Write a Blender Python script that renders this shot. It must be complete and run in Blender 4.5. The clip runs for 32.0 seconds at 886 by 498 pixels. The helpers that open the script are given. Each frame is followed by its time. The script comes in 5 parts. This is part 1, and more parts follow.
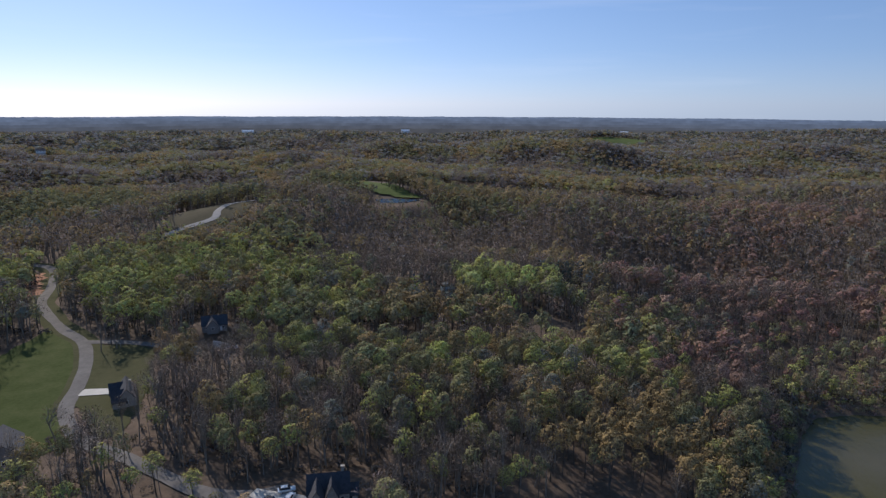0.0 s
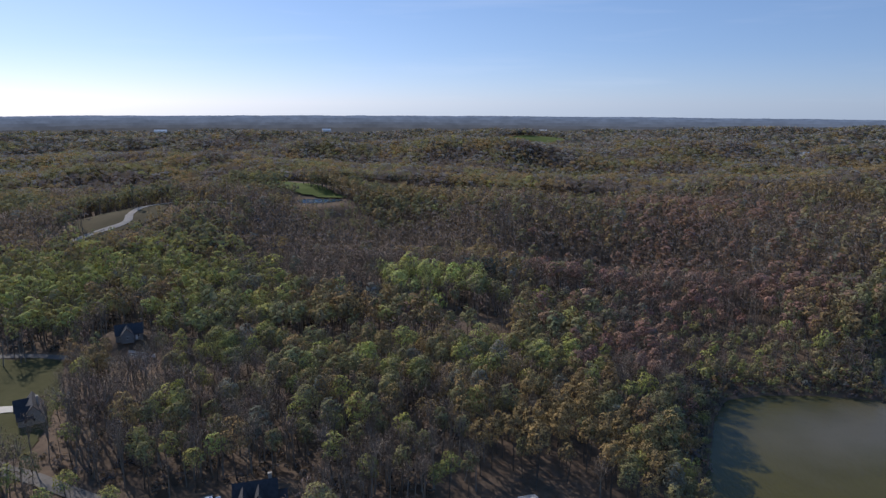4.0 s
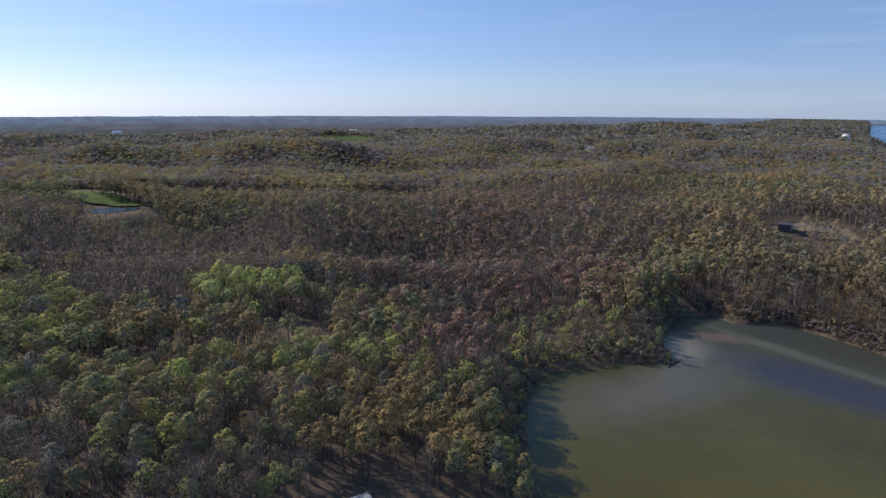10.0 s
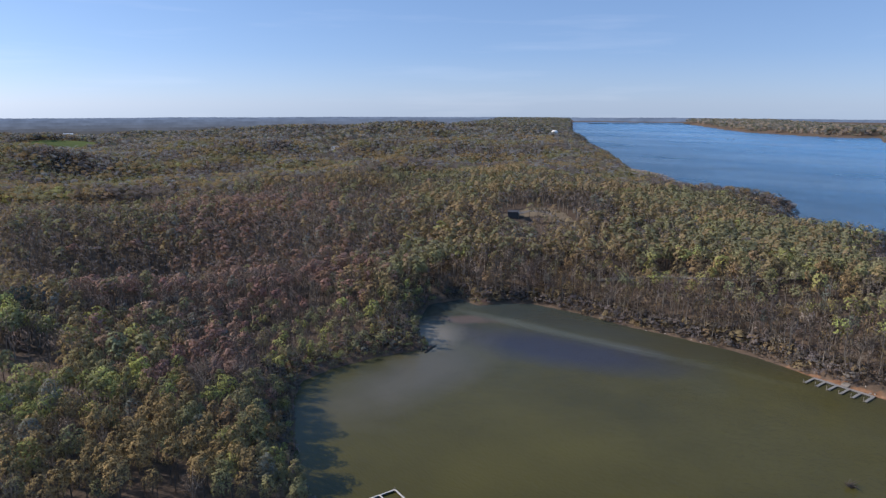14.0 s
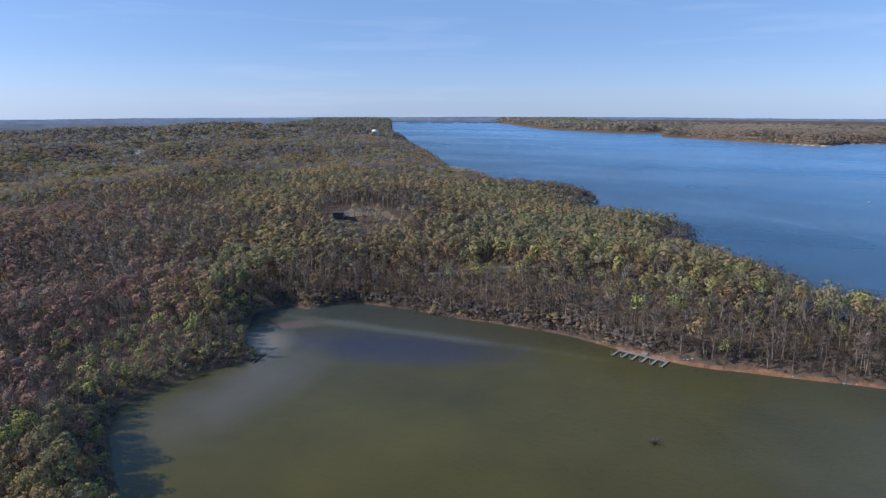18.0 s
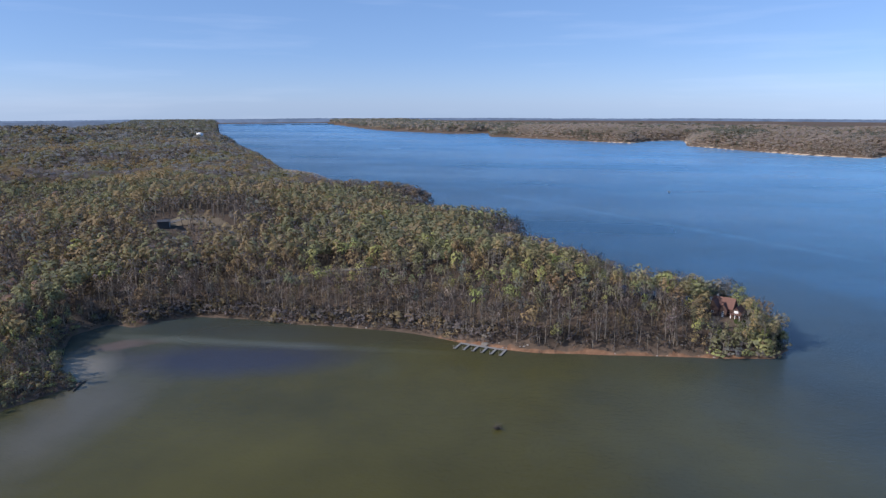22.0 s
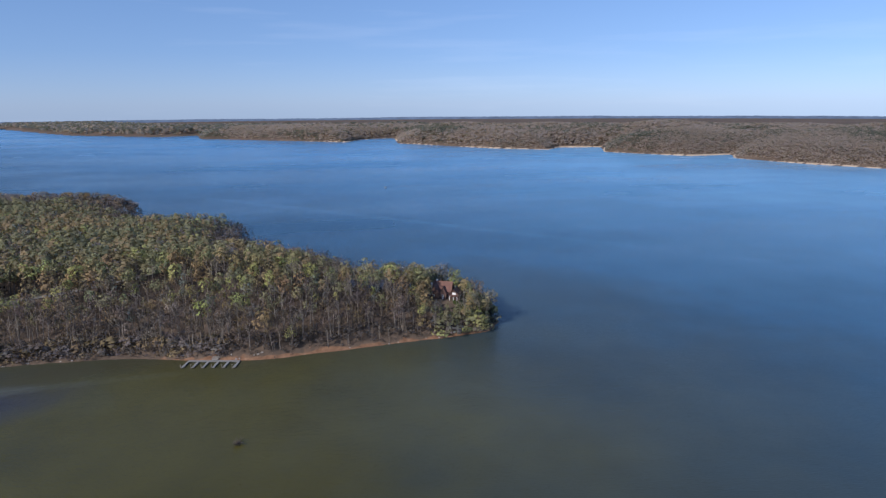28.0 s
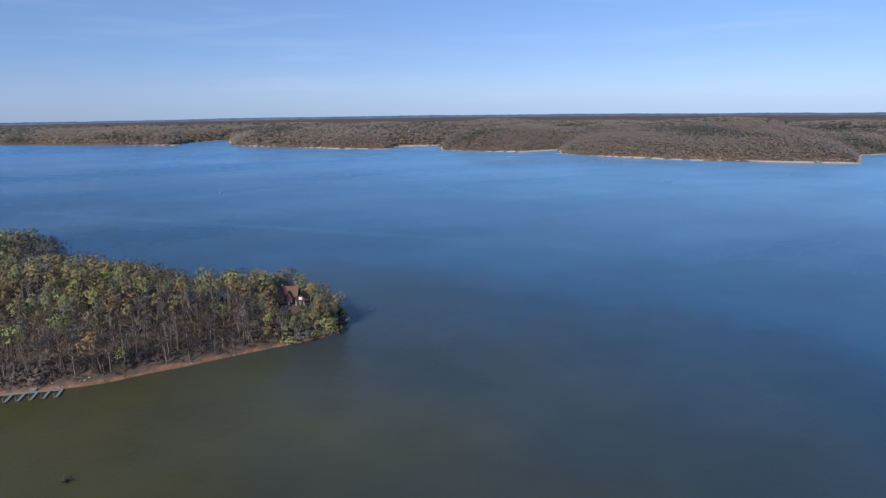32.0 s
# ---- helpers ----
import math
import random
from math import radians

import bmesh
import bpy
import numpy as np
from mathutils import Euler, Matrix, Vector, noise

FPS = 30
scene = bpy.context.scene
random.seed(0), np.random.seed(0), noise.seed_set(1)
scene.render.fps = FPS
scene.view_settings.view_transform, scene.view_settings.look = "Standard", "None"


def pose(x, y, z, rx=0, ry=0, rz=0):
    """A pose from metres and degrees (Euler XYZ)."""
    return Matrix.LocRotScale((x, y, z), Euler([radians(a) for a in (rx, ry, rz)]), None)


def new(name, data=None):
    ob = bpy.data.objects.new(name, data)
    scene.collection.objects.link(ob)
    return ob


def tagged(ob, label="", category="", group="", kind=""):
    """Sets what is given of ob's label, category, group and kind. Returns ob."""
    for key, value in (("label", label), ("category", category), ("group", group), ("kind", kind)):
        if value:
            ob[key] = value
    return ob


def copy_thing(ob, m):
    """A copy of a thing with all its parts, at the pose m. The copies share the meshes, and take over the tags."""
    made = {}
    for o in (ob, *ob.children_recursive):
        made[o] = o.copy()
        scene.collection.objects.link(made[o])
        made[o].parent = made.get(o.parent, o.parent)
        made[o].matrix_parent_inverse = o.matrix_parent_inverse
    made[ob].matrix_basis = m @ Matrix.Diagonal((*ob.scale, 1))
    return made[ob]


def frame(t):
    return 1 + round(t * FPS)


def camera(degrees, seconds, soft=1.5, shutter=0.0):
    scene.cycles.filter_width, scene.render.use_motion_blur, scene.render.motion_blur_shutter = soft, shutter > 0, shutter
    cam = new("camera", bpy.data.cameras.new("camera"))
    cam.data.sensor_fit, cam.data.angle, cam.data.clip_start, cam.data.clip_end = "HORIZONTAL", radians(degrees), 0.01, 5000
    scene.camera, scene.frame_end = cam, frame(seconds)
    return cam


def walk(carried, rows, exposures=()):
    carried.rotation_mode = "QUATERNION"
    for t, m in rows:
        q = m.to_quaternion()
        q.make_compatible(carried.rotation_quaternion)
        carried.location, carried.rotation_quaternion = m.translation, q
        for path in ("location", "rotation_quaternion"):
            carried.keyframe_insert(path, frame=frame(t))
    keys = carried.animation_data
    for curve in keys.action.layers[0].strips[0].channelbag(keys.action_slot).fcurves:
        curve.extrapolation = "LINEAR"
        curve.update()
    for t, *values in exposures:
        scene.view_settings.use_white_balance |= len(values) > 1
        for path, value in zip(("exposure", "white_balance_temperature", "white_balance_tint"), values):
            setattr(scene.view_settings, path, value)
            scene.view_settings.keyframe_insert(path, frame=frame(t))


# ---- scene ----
cam = camera(67.17, 32.0, soft=1.35)
EYE = 120.0  # metres above the lake

# seconds, heading, tilt, roll: the aircraft hovers on one spot and turns
TURN = [
    (0.0, -1.61, -12.26, -0.23),
    (0.5, -2.58, -12.26, -0.23),
    (0.6, -5.52, -12.31, -0.20),
    (1.0, -5.71, -12.31, -0.20),
    (1.5, -5.99, -12.32, -0.22),
    (2.0, -6.37, -12.33, -0.24),
    (2.5, -6.72, -12.33, -0.25),
    (3.0, -7.18, -12.33, -0.26),
    (3.5, -7.64, -12.33, -0.26),
    (5.5, -10.57, -12.32, -0.27),
    (6.0, -11.61, -12.32, -0.26),
    (6.5, -12.60, -12.32, -0.25),
    (7.0, -13.84, -12.32, -0.24),
    (7.5, -15.14, -12.32, -0.22),
    (8.0, -16.65, -12.32, -0.21),
    (8.5, -18.10, -12.32, -0.21),
    (9.0, -19.84, -12.31, -0.22),
    (9.5, -21.60, -12.31, -0.21),
    (10.0, -24.15, -12.30, -0.19),
    (10.5, -26.71, -12.28, -0.18),
    (11.0, -29.86, -12.27, -0.17),
    (11.5, -32.63, -12.25, -0.17),
    (12.0, -35.60, -12.23, -0.15),
    (12.5, -38.10, -12.22, -0.12),
    (13.0, -40.87, -12.22, -0.11),
    (13.5, -43.13, -12.22, -0.11),
    (14.0, -45.58, -12.23, -0.09),
    (14.5, -47.62, -12.24, -0.06),
    (16.5, -55.35, -12.25, -0.01),
    (17.0, -57.27, -12.25, 0.03),
    (17.5, -58.93, -12.24, 0.05),
    (18.0, -60.71, -12.23, 0.04),
    (18.5, -62.33, -12.22, 0.03),
    (19.0, -64.18, -12.21, 0.02),
    (19.5, -65.75, -12.20, 0.01),
    (20.0, -67.52, -12.18, 0.02),
    (20.5, -69.15, -12.17, 0.03),
    (21.0, -71.02, -12.16, 0.05),
    (21.5, -72.72, -12.15, 0.07),
    (22.0, -74.73, -12.14, 0.09),
    (22.5, -76.54, -12.14, 0.10),
    (23.0, -78.64, -12.14, 0.11),
    (23.5, -80.54, -12.14, 0.13),
    (24.0, -82.84, -12.15, 0.15),
    (24.5, -84.91, -12.16, 0.18),
    (25.0, -86.92, -12.18, 0.22),
    (25.5, -88.94, -12.20, 0.28),
    (27.5, -96.76, -12.22, 0.34),
    (28.0, -98.49, -12.24, 0.40),
    (28.5, -99.93, -12.26, 0.44),
    (29.0, -101.60, -12.28, 0.46),
    (29.5, -103.10, -12.29, 0.49),
    (30.0, -104.83, -12.31, 0.53),
    (30.5, -106.41, -12.33, 0.56),
    (31.0, -108.19, -12.34, 0.60),
    (31.5, -109.92, -12.36, 0.63),
    (32.0, -112.07, -12.37, 0.66),
]
walk(cam, [(t, pose(0, 0, EYE, 90 + tilt, roll, yaw)) for t, yaw, tilt, roll in TURN], exposures=[(0.0, -0.15, 6280, 16), (9.0, 0.03, 6420, 16), (13.0, 0.17, 6420, 16), (19.0, 0.20, 6020, 16), (25.0, 0.10, 6000, 16), (32.0, -0.11, 5940, 16)])

# ---- sky and sun ----
SUN_AZ, SUN_EL = math.atan2(-0.52, 0.854), radians(33)  # towards the sun, from +y clockwise
world = bpy.data.worlds.new("sky")
scene.world = world
world.use_nodes = True
wt = world.node_tree
wt.nodes.clear()
sky = wt.nodes.new("ShaderNodeTexSky")
sky.sky_type, sky.sun_disc = "NISHITA", False
sky.sun_elevation, sky.sun_rotation = SUN_EL, SUN_AZ
sky.air_density, sky.dust_density, sky.ozone_density = 0.62, 0.35, 3.5
bg = wt.nodes.new("ShaderNodeBackground")
bg.inputs["Strength"].default_value = 0.113
wo = wt.nodes.new("ShaderNodeOutputWorld")
# faint streaks of high cloud
co, mp = wt.nodes.new("ShaderNodeTexCoord"), wt.nodes.new("ShaderNodeMapping")
mp.inputs["Scale"].default_value = (2.2, 2.2, 26.0)
mp.inputs["Rotation"].default_value = (0.05, 0.03, 0.4)
wisp, fade = wt.nodes.new("ShaderNodeTexNoise"), wt.nodes.new("ShaderNodeMapRange")
wisp.inputs["Scale"].default_value, wisp.inputs["Detail"].default_value = 1.6, 5.0
fade.inputs["From Min"].default_value, fade.inputs["From Max"].default_value, fade.inputs["To Max"].default_value = 0.56, 0.85, 0.10
veil = wt.nodes.new("ShaderNodeMixRGB")
veil.inputs[2].default_value = (9.5, 9.8, 10.4, 1)
wt.links.new(co.outputs["Generated"], mp.inputs[0])
wt.links.new(mp.outputs[0], wisp.inputs["Vector"])
wt.links.new(wisp.outputs["Fac"], fade.inputs[0])
wt.links.new(fade.outputs[0], veil.inputs[0])
even = wt.nodes.new("ShaderNodeMixRGB")
even.inputs[0].default_value = 0.55
# paler towards the horizon
up, pale = wt.nodes.new("ShaderNodeSeparateXYZ"), wt.nodes.new("ShaderNodeValToRGB")
for p, c in ((0.0, (0.485, 0.658, 0.935)), (0.07, (0.335, 0.56, 0.93)), (0.30, (0.195, 0.43, 0.85)), (0.62, (0.182, 0.41, 0.82)), (1.0, (0.155, 0.37, 0.75))):
    e = pale.color_ramp.elements[-int(p)] if p in (0.0, 1.0) else pale.color_ramp.elements.new(p)
    e.color = (*c, 1)
ten = wt.nodes.new("ShaderNodeMixRGB")
ten.blend_type, ten.inputs[0].default_value, ten.inputs[2].default_value = "MULTIPLY", 1.0, (8.8, 8.8, 8.8, 1)
wt.links.new(co.outputs["Generated"], up.inputs[0])
wt.links.new(up.outputs["Z"], pale.inputs[0])
wt.links.new(pale.outputs[0], ten.inputs[1])
wt.links.new(ten.outputs[0], even.inputs[2])
wt.links.new(sky.outputs[0], even.inputs[1])
# a clear sky is deepest at a right angle to the sun
side, sq, lift_a, lift_b, deepen = (wt.nodes.new("ShaderNode" + k) for k in ("VectorMath", "Math", "Math", "Math", "MixRGB"))
side.operation, side.inputs[1].default_value = "DOT_PRODUCT", (math.sin(SUN_AZ), math.cos(SUN_AZ), 0.0)
sq.operation = "MULTIPLY"
lift_a.operation, lift_a.inputs[1].default_value, lift_a.inputs[2].default_value = "MULTIPLY_ADD", 0.283, 0.82
lift_b.operation, lift_b.inputs[1].default_value = "MULTIPLY_ADD", 0.037
deepen.blend_type, deepen.inputs[0].default_value = "MULTIPLY", 1.0
wt.links.new(co.outputs["Generated"], side.inputs[0])
wt.links.new(side.outputs["Value"], sq.inputs[0])
wt.links.new(side.outputs["Value"], sq.inputs[1])
wt.links.new(sq.outputs[0], lift_a.inputs[0])
wt.links.new(side.outputs["Value"], lift_b.inputs[0])
wt.links.new(lift_a.outputs[0], lift_b.inputs[2])
wt.links.new(even.outputs[0], deepen.inputs[1])
wt.links.new(lift_b.outputs[0], deepen.inputs[2])
wt.links.new(deepen.outputs[0], veil.inputs[1])
wt.links.new(veil.outputs[0], bg.inputs[0])
wt.links.new(bg.outputs[0], wo.inputs[0])

sun = new("sun", bpy.data.lights.new("sun", "SUN"))
sun.data.energy, sun.data.angle, sun.data.color = 5.0, radians(0.6), (1.0, 0.925, 0.80)
SUN_DIR = Vector((math.sin(SUN_AZ) * math.cos(SUN_EL), math.cos(SUN_AZ) * math.cos(SUN_EL), math.sin(SUN_EL)))
sun.matrix_world = Matrix.Translation((0, 0, 400)) @ SUN_DIR.to_track_quat("Z", "Y").to_matrix().to_4x4()


# ---- materials ----
class Mat:
    """A small builder of node materials."""

    def __init__(self, name):
        self.m = bpy.data.materials.new(name)
        self.m.use_nodes = True
        self.t = self.m.node_tree
        self.t.nodes.clear()
        self.out = self.t.nodes.new("ShaderNodeOutputMaterial")

    def node(self, kind, **values):
        n = self.t.nodes.new("ShaderNode" + kind)
        for key, value in values.items():
            n.inputs[key.replace("_", " ")].default_value = value
        return n

    def link(self, a, b):
        self.t.links.new(a, b)

    def coords(self, kind="Object"):
        return self.node("TexCoord").outputs[kind]

    def noise(self, scale, detail=3.0, rough=0.55, vec=None):
        n = self.node("TexNoise", Scale=scale, Detail=detail, Roughness=rough)
        self.link(vec or self.coords(), n.inputs["Vector"])
        return n.outputs["Fac"]

    def ramp(self, fac, stops):
        n = self.node("ValToRGB")
        e = n.color_ramp.elements
        while len(e) < len(stops):
            e.new(0.5)
        for el, (p, c) in zip(e, stops):
            el.position, el.color = p, (*c, 1)
        self.link(fac, n.inputs[0])
        return n.outputs[0]

    def mix(self, fac, a, b, blend="MIX"):
        n = self.node("MixRGB")
        n.blend_type = blend
        for s, v in zip(n.inputs, (fac, a, b)):
            if isinstance(v, (int, float)):
                s.default_value = v
            elif isinstance(v, tuple):
                s.default_value = (*v, 1)
            else:
                self.link(v, s)
        return n.outputs[0]

    def math(self, op, a, b=0.0):
        n = self.node("Math")
        n.operation = op
        for s, v in zip(n.inputs, (a, b)):
            if isinstance(v, (int, float)):
                s.default_value = v
            else:
                self.link(v, s)
        return n.outputs[0]

    def range(self, v, a, b, c=0.0, d=1.0):
        n = self.node("MapRange", From_Min=a, From_Max=b, To_Min=c, To_Max=d)
        self.link(v, n.inputs[0])
        return n.outputs[0]

    def bump(self, height, strength, dist):
        n = self.node("Bump", Strength=strength, Distance=dist)
        self.link(height, n.inputs["Height"])
        return n.outputs[0]

    def bsdf(self, color, rough=0.8, metal=0.0, normal=None, spec=0.3):
        n = self.node("BsdfPrincipled", Metallic=metal)
        n.inputs["Specular IOR Level"].default_value = spec
        for s, v in ((n.inputs["Base Color"], color), (n.inputs["Roughness"], rough)):
            if isinstance(v, tuple):
                s.default_value = (*v, 1)
            elif isinstance(v, (int, float)):
                s.default_value = v
            else:
                self.link(v, s)
        if normal:
            self.link(normal, n.inputs["Normal"])
        self.link(n.outputs[0], self.out.inputs[0])
        return n


def plain(name, a, b, scale=2.0, rough=0.8, metal=0.0, bump=0.3, dist=0.02, spec=0.3):
    """Two tones mixed by coarse and fine grain, with a little relief."""
    m = Mat(name)
    f = m.mix(0.4, m.noise(scale), m.noise(scale * 7, 4))
    m.bsdf(m.ramp(f, [(0.3, a), (0.7, b)]), rough, metal, m.bump(m.noise(scale * 9), bump, dist), spec)
    return m.m


def leaf_material(name, tint=None, gaps=0.0, passing=0.30, grain=0.0):
    """Thin leaves that let some light through; each clump a little different, with small openings of about 1 / grain metres."""
    m = Mat(name)
    vary = 0.05 if gaps else 0.12
    if tint:
        info = m.node("ObjectInfo")
        c = m.mix(1.0, tint, m.ramp(info.outputs["Random"], [(0.0, (0.72, 0.76, 0.8)), (1.0, (1.25, 1.2, 1.1))]), "MULTIPLY")
    else:
        c = m.node("Attribute")
        c.attribute_name = "tint"
        c = c.outputs["Color"]
    geo = m.node("NewGeometry")
    c = m.mix(1.0, c, m.ramp(geo.outputs["Random Per Island"], [(0.0, (1 - vary, 1 - vary, 1 - 0.9 * vary)), (0.6, (1.0, 1.0, 1.0)), (1.0, (1 + vary, 1 + 0.9 * vary, 1 + 0.6 * vary))]), "MULTIPLY")
    d, t, mx = m.node("BsdfDiffuse"), m.node("BsdfTranslucent"), m.node("MixShader", Fac=passing)
    m.link(c, d.inputs[0])
    m.link(m.mix(1.0, c, (1.25, 1.25, 0.95), "MULTIPLY"), t.inputs[0])
    m.link(d.outputs[0], mx.inputs[1])
    m.link(t.outputs[0], mx.inputs[2])
    if gaps:
        # far clumps stand for many small leaves with light between them
        air, some = m.node("BsdfTransparent"), m.node("MixShader", Fac=gaps)
        if grain:
            m.link(m.range(m.noise(grain, 2, 0.6), 0.36 + 0.24 * gaps, 0.42 + 0.24 * gaps, 1.0, 0.0), some.inputs[0])
        m.link(mx.outputs[0], some.inputs[1])
        m.link(air.outputs[0], some.inputs[2])
        mx = some
    m.link(mx.outputs[0], m.out.inputs[0])
    return m.m


# crown colours of early spring
TINT = {
    "lime": (0.306, 0.306, 0.104),
    "olive": (0.218, 0.207, 0.108),
    "ochre": (0.268, 0.198, 0.100),
    "bare": (0.172, 0.145, 0.135),
    "red": (0.260, 0.162, 0.126),
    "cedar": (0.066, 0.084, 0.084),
    "sage": (0.172, 0.176, 0.146),
    "shrub": (0.115, 0.097, 0.084),
    # grey of far crowns, with distance haze put into it
    "silver": (0.225, 0.225, 0.228),
    "ash": (0.400, 0.336, 0.300),
    "poplar": (0.370, 0.385, 0.135),
}
KINDS = list(TINT)
LEAF = leaf_material("woodland_leaves", None, 0.35, 0.06, 2.4)
SPARSE = leaf_material("sparse_leaves", None, 0.30, 0.11, 1.5)
HILLS = leaf_material("hill_leaves", None, 0.30, 0.50)
TWIGS = leaf_material("budding_twigs", None, 0.30, 0.08)
POPLAR = leaf_material("poplar_leaves", None, 0.30, 0.12, 1.5)
CANOPY = leaf_material("canopy_leaves", None, 0.24, 0.24)
FOREST = leaf_material("far_forest_leaves", None, 0.38, 0.34)
LEAVES = {k: leaf_material(k + "_leaves", TINT[k], 0.35, 0.06, 2.4) for k in KINDS[:7]}
BARK = plain("bark", (0.065, 0.053, 0.043), (0.14, 0.115, 0.094), 1.5, 0.95)
PALE_BARK = plain("pale_bark", (0.15, 0.125, 0.10), (0.27, 0.235, 0.195), 1.5, 0.95)


def ground_material():
    m = Mat("forest_floor")
    big, fine = m.noise(0.012, 5), m.noise(0.35, 5, 0.65)
    litter = m.mix(0.5, m.ramp(big, [(0.35, (0.072, 0.053, 0.039)), (0.65, (0.140, 0.100, 0.072))]),
                   m.ramp(fine, [(0.3, (0.055, 0.042, 0.031)), (0.7, (0.180, 0.130, 0.094))]))
    shore = m.node("Attribute")
    shore.attribute_name = "shore"
    clay = m.ramp(m.noise(0.25, 5, 0.7), [(0.3, (0.12, 0.062, 0.036)), (0.55, (0.23, 0.128, 0.074)), (0.75, (0.33, 0.21, 0.135))])
    sep = m.node("SeparateXYZ")
    m.link(m.coords(), sep.inputs[0])
    sand = m.ramp(m.noise(0.05, 4, 0.6), [(0.3, (0.28, 0.22, 0.16)), (0.7, (0.50, 0.42, 0.33))])
    clay = m.mix(m.range(sep.outputs[0], 600, 900), clay, sand)
    edge = m.math("ADD", shore.outputs["Fac"], m.range(m.noise(0.12, 3), 0.3, 0.7, -0.3, 0.3))
    m.bsdf(m.mix(m.range(edge, 0.35, 0.6), litter, clay), 0.95, 0, m.bump(fine, 0.6, 0.4), 0.1)
    return m.m


def water_material():
    """Turbid, olive in the shallow bay and clear blue-green in the main lake, with small ripples; reflections are
    painted in.
    """
    m = Mat("lake_water")
    co = m.coords()
    sep = m.node("SeparateXYZ")
    m.link(co, sep.inputs[0])
    x, y = sep.outputs[0], sep.outputs[1]
    warp = m.noise(0.008, 4, 0.6)

    def spot(cx, cy, rx, ry, turn, wob):
        """1 inside a soft, uneven patch, falling to 0 outside."""
        c, s = math.cos(turn), math.sin(turn)
        dx, dy = m.math("SUBTRACT", x, cx), m.math("SUBTRACT", y, cy)
        u = m.math("ADD", m.math("MULTIPLY", dx, c / rx), m.math("MULTIPLY", dy, s / rx))
        v = m.math("ADD", m.math("MULTIPLY", dx, -s / ry), m.math("MULTIPLY", dy, c / ry))
        r = m.math("SQRT", m.math("ADD", m.math("MULTIPLY", u, u), m.math("MULTIPLY", v, v)))
        return m.math("ADD", r, m.range(m.noise(0.03, 4, 0.6), 0.3, 0.7, -wob, wob))

    bay = m.range(m.math("ADD", spot(170, 90, 260, 260, 0.0, 0.05), m.range(warp, 0.3, 0.7, -0.10, 0.10)), 0.35, 1.55, 1.0, 0.0)
    murk_and_reflection = m.ramp(m.noise(0.012, 4, 0.6), [(0.3, (0.047, 0.040, 0.007)), (0.7, (0.075, 0.064, 0.012))])
    wind = m.node("Mapping")
    m.link(co, wind.inputs[0])
    wind.inputs["Rotation"].default_value = (0, 0, 0.5)
    wind.inputs["Scale"].default_value = (1.0, 0.35, 1.0)
    # brighter blue farther out: the lake's sky reflection is put into its colour
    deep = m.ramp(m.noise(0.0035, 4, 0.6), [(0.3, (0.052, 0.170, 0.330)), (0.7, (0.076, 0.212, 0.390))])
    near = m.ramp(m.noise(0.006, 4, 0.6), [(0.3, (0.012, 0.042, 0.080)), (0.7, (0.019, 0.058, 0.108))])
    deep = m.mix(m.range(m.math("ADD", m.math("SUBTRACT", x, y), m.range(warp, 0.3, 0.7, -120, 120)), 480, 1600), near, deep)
    # dark olive band off the point: the trees' reflection painted into the water
    murk_and_reflection = m.mix(m.range(spot(309, 176, 100, 14, -1.46, 0.2), 0.4, 1.3, 0.8, 0.0), murk_and_reflection, (0.052, 0.042, 0.012))
    # wind sheen painted as lighter streaks
    gust_sheen = m.range(m.noise(0.007, 6, 0.62, wind.outputs[0]), 0.42, 0.68, 0.0, 0.5)
    deep = m.mix(gust_sheen, deep, m.mix(1.0, deep, (1.5, 1.42, 1.35), "MULTIPLY"))
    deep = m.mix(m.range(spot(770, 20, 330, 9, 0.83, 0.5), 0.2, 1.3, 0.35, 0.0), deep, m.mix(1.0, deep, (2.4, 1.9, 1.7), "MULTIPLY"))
    # lighter over the wide southern reach: sky reflection put into the colour
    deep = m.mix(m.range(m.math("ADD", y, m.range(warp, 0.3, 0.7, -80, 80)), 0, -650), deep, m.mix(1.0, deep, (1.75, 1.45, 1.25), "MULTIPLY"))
    col = m.mix(bay, deep, murk_and_reflection)
    # uneven patches in the bay: dark blue, pale and pinkish
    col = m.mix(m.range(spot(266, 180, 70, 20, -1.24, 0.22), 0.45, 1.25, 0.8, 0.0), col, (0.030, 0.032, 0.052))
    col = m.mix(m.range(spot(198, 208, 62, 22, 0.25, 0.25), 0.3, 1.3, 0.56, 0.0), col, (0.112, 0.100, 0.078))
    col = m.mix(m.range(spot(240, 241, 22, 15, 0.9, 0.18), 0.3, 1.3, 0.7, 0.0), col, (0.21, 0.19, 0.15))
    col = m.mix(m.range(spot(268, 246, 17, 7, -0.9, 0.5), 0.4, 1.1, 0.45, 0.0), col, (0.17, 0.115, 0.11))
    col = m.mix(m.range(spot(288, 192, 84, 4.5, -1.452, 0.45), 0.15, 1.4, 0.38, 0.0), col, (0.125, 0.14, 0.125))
    rip = m.mix(0.5, m.noise(0.45, 3, 0.6, wind.outputs[0]), m.noise(1.6, 2, 0.6, wind.outputs[0]))
    calm = m.range(m.noise(0.004, 3, 0.6, wind.outputs[0]), 0.35, 0.65, 0.16, 0.30)
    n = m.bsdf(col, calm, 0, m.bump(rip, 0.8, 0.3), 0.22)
    n.inputs["IOR"].default_value = 1.33
    m.link(m.range(bay, 0.3, 1.0, 0.22, 0.40), n.inputs["Specular IOR Level"])
    return m.m


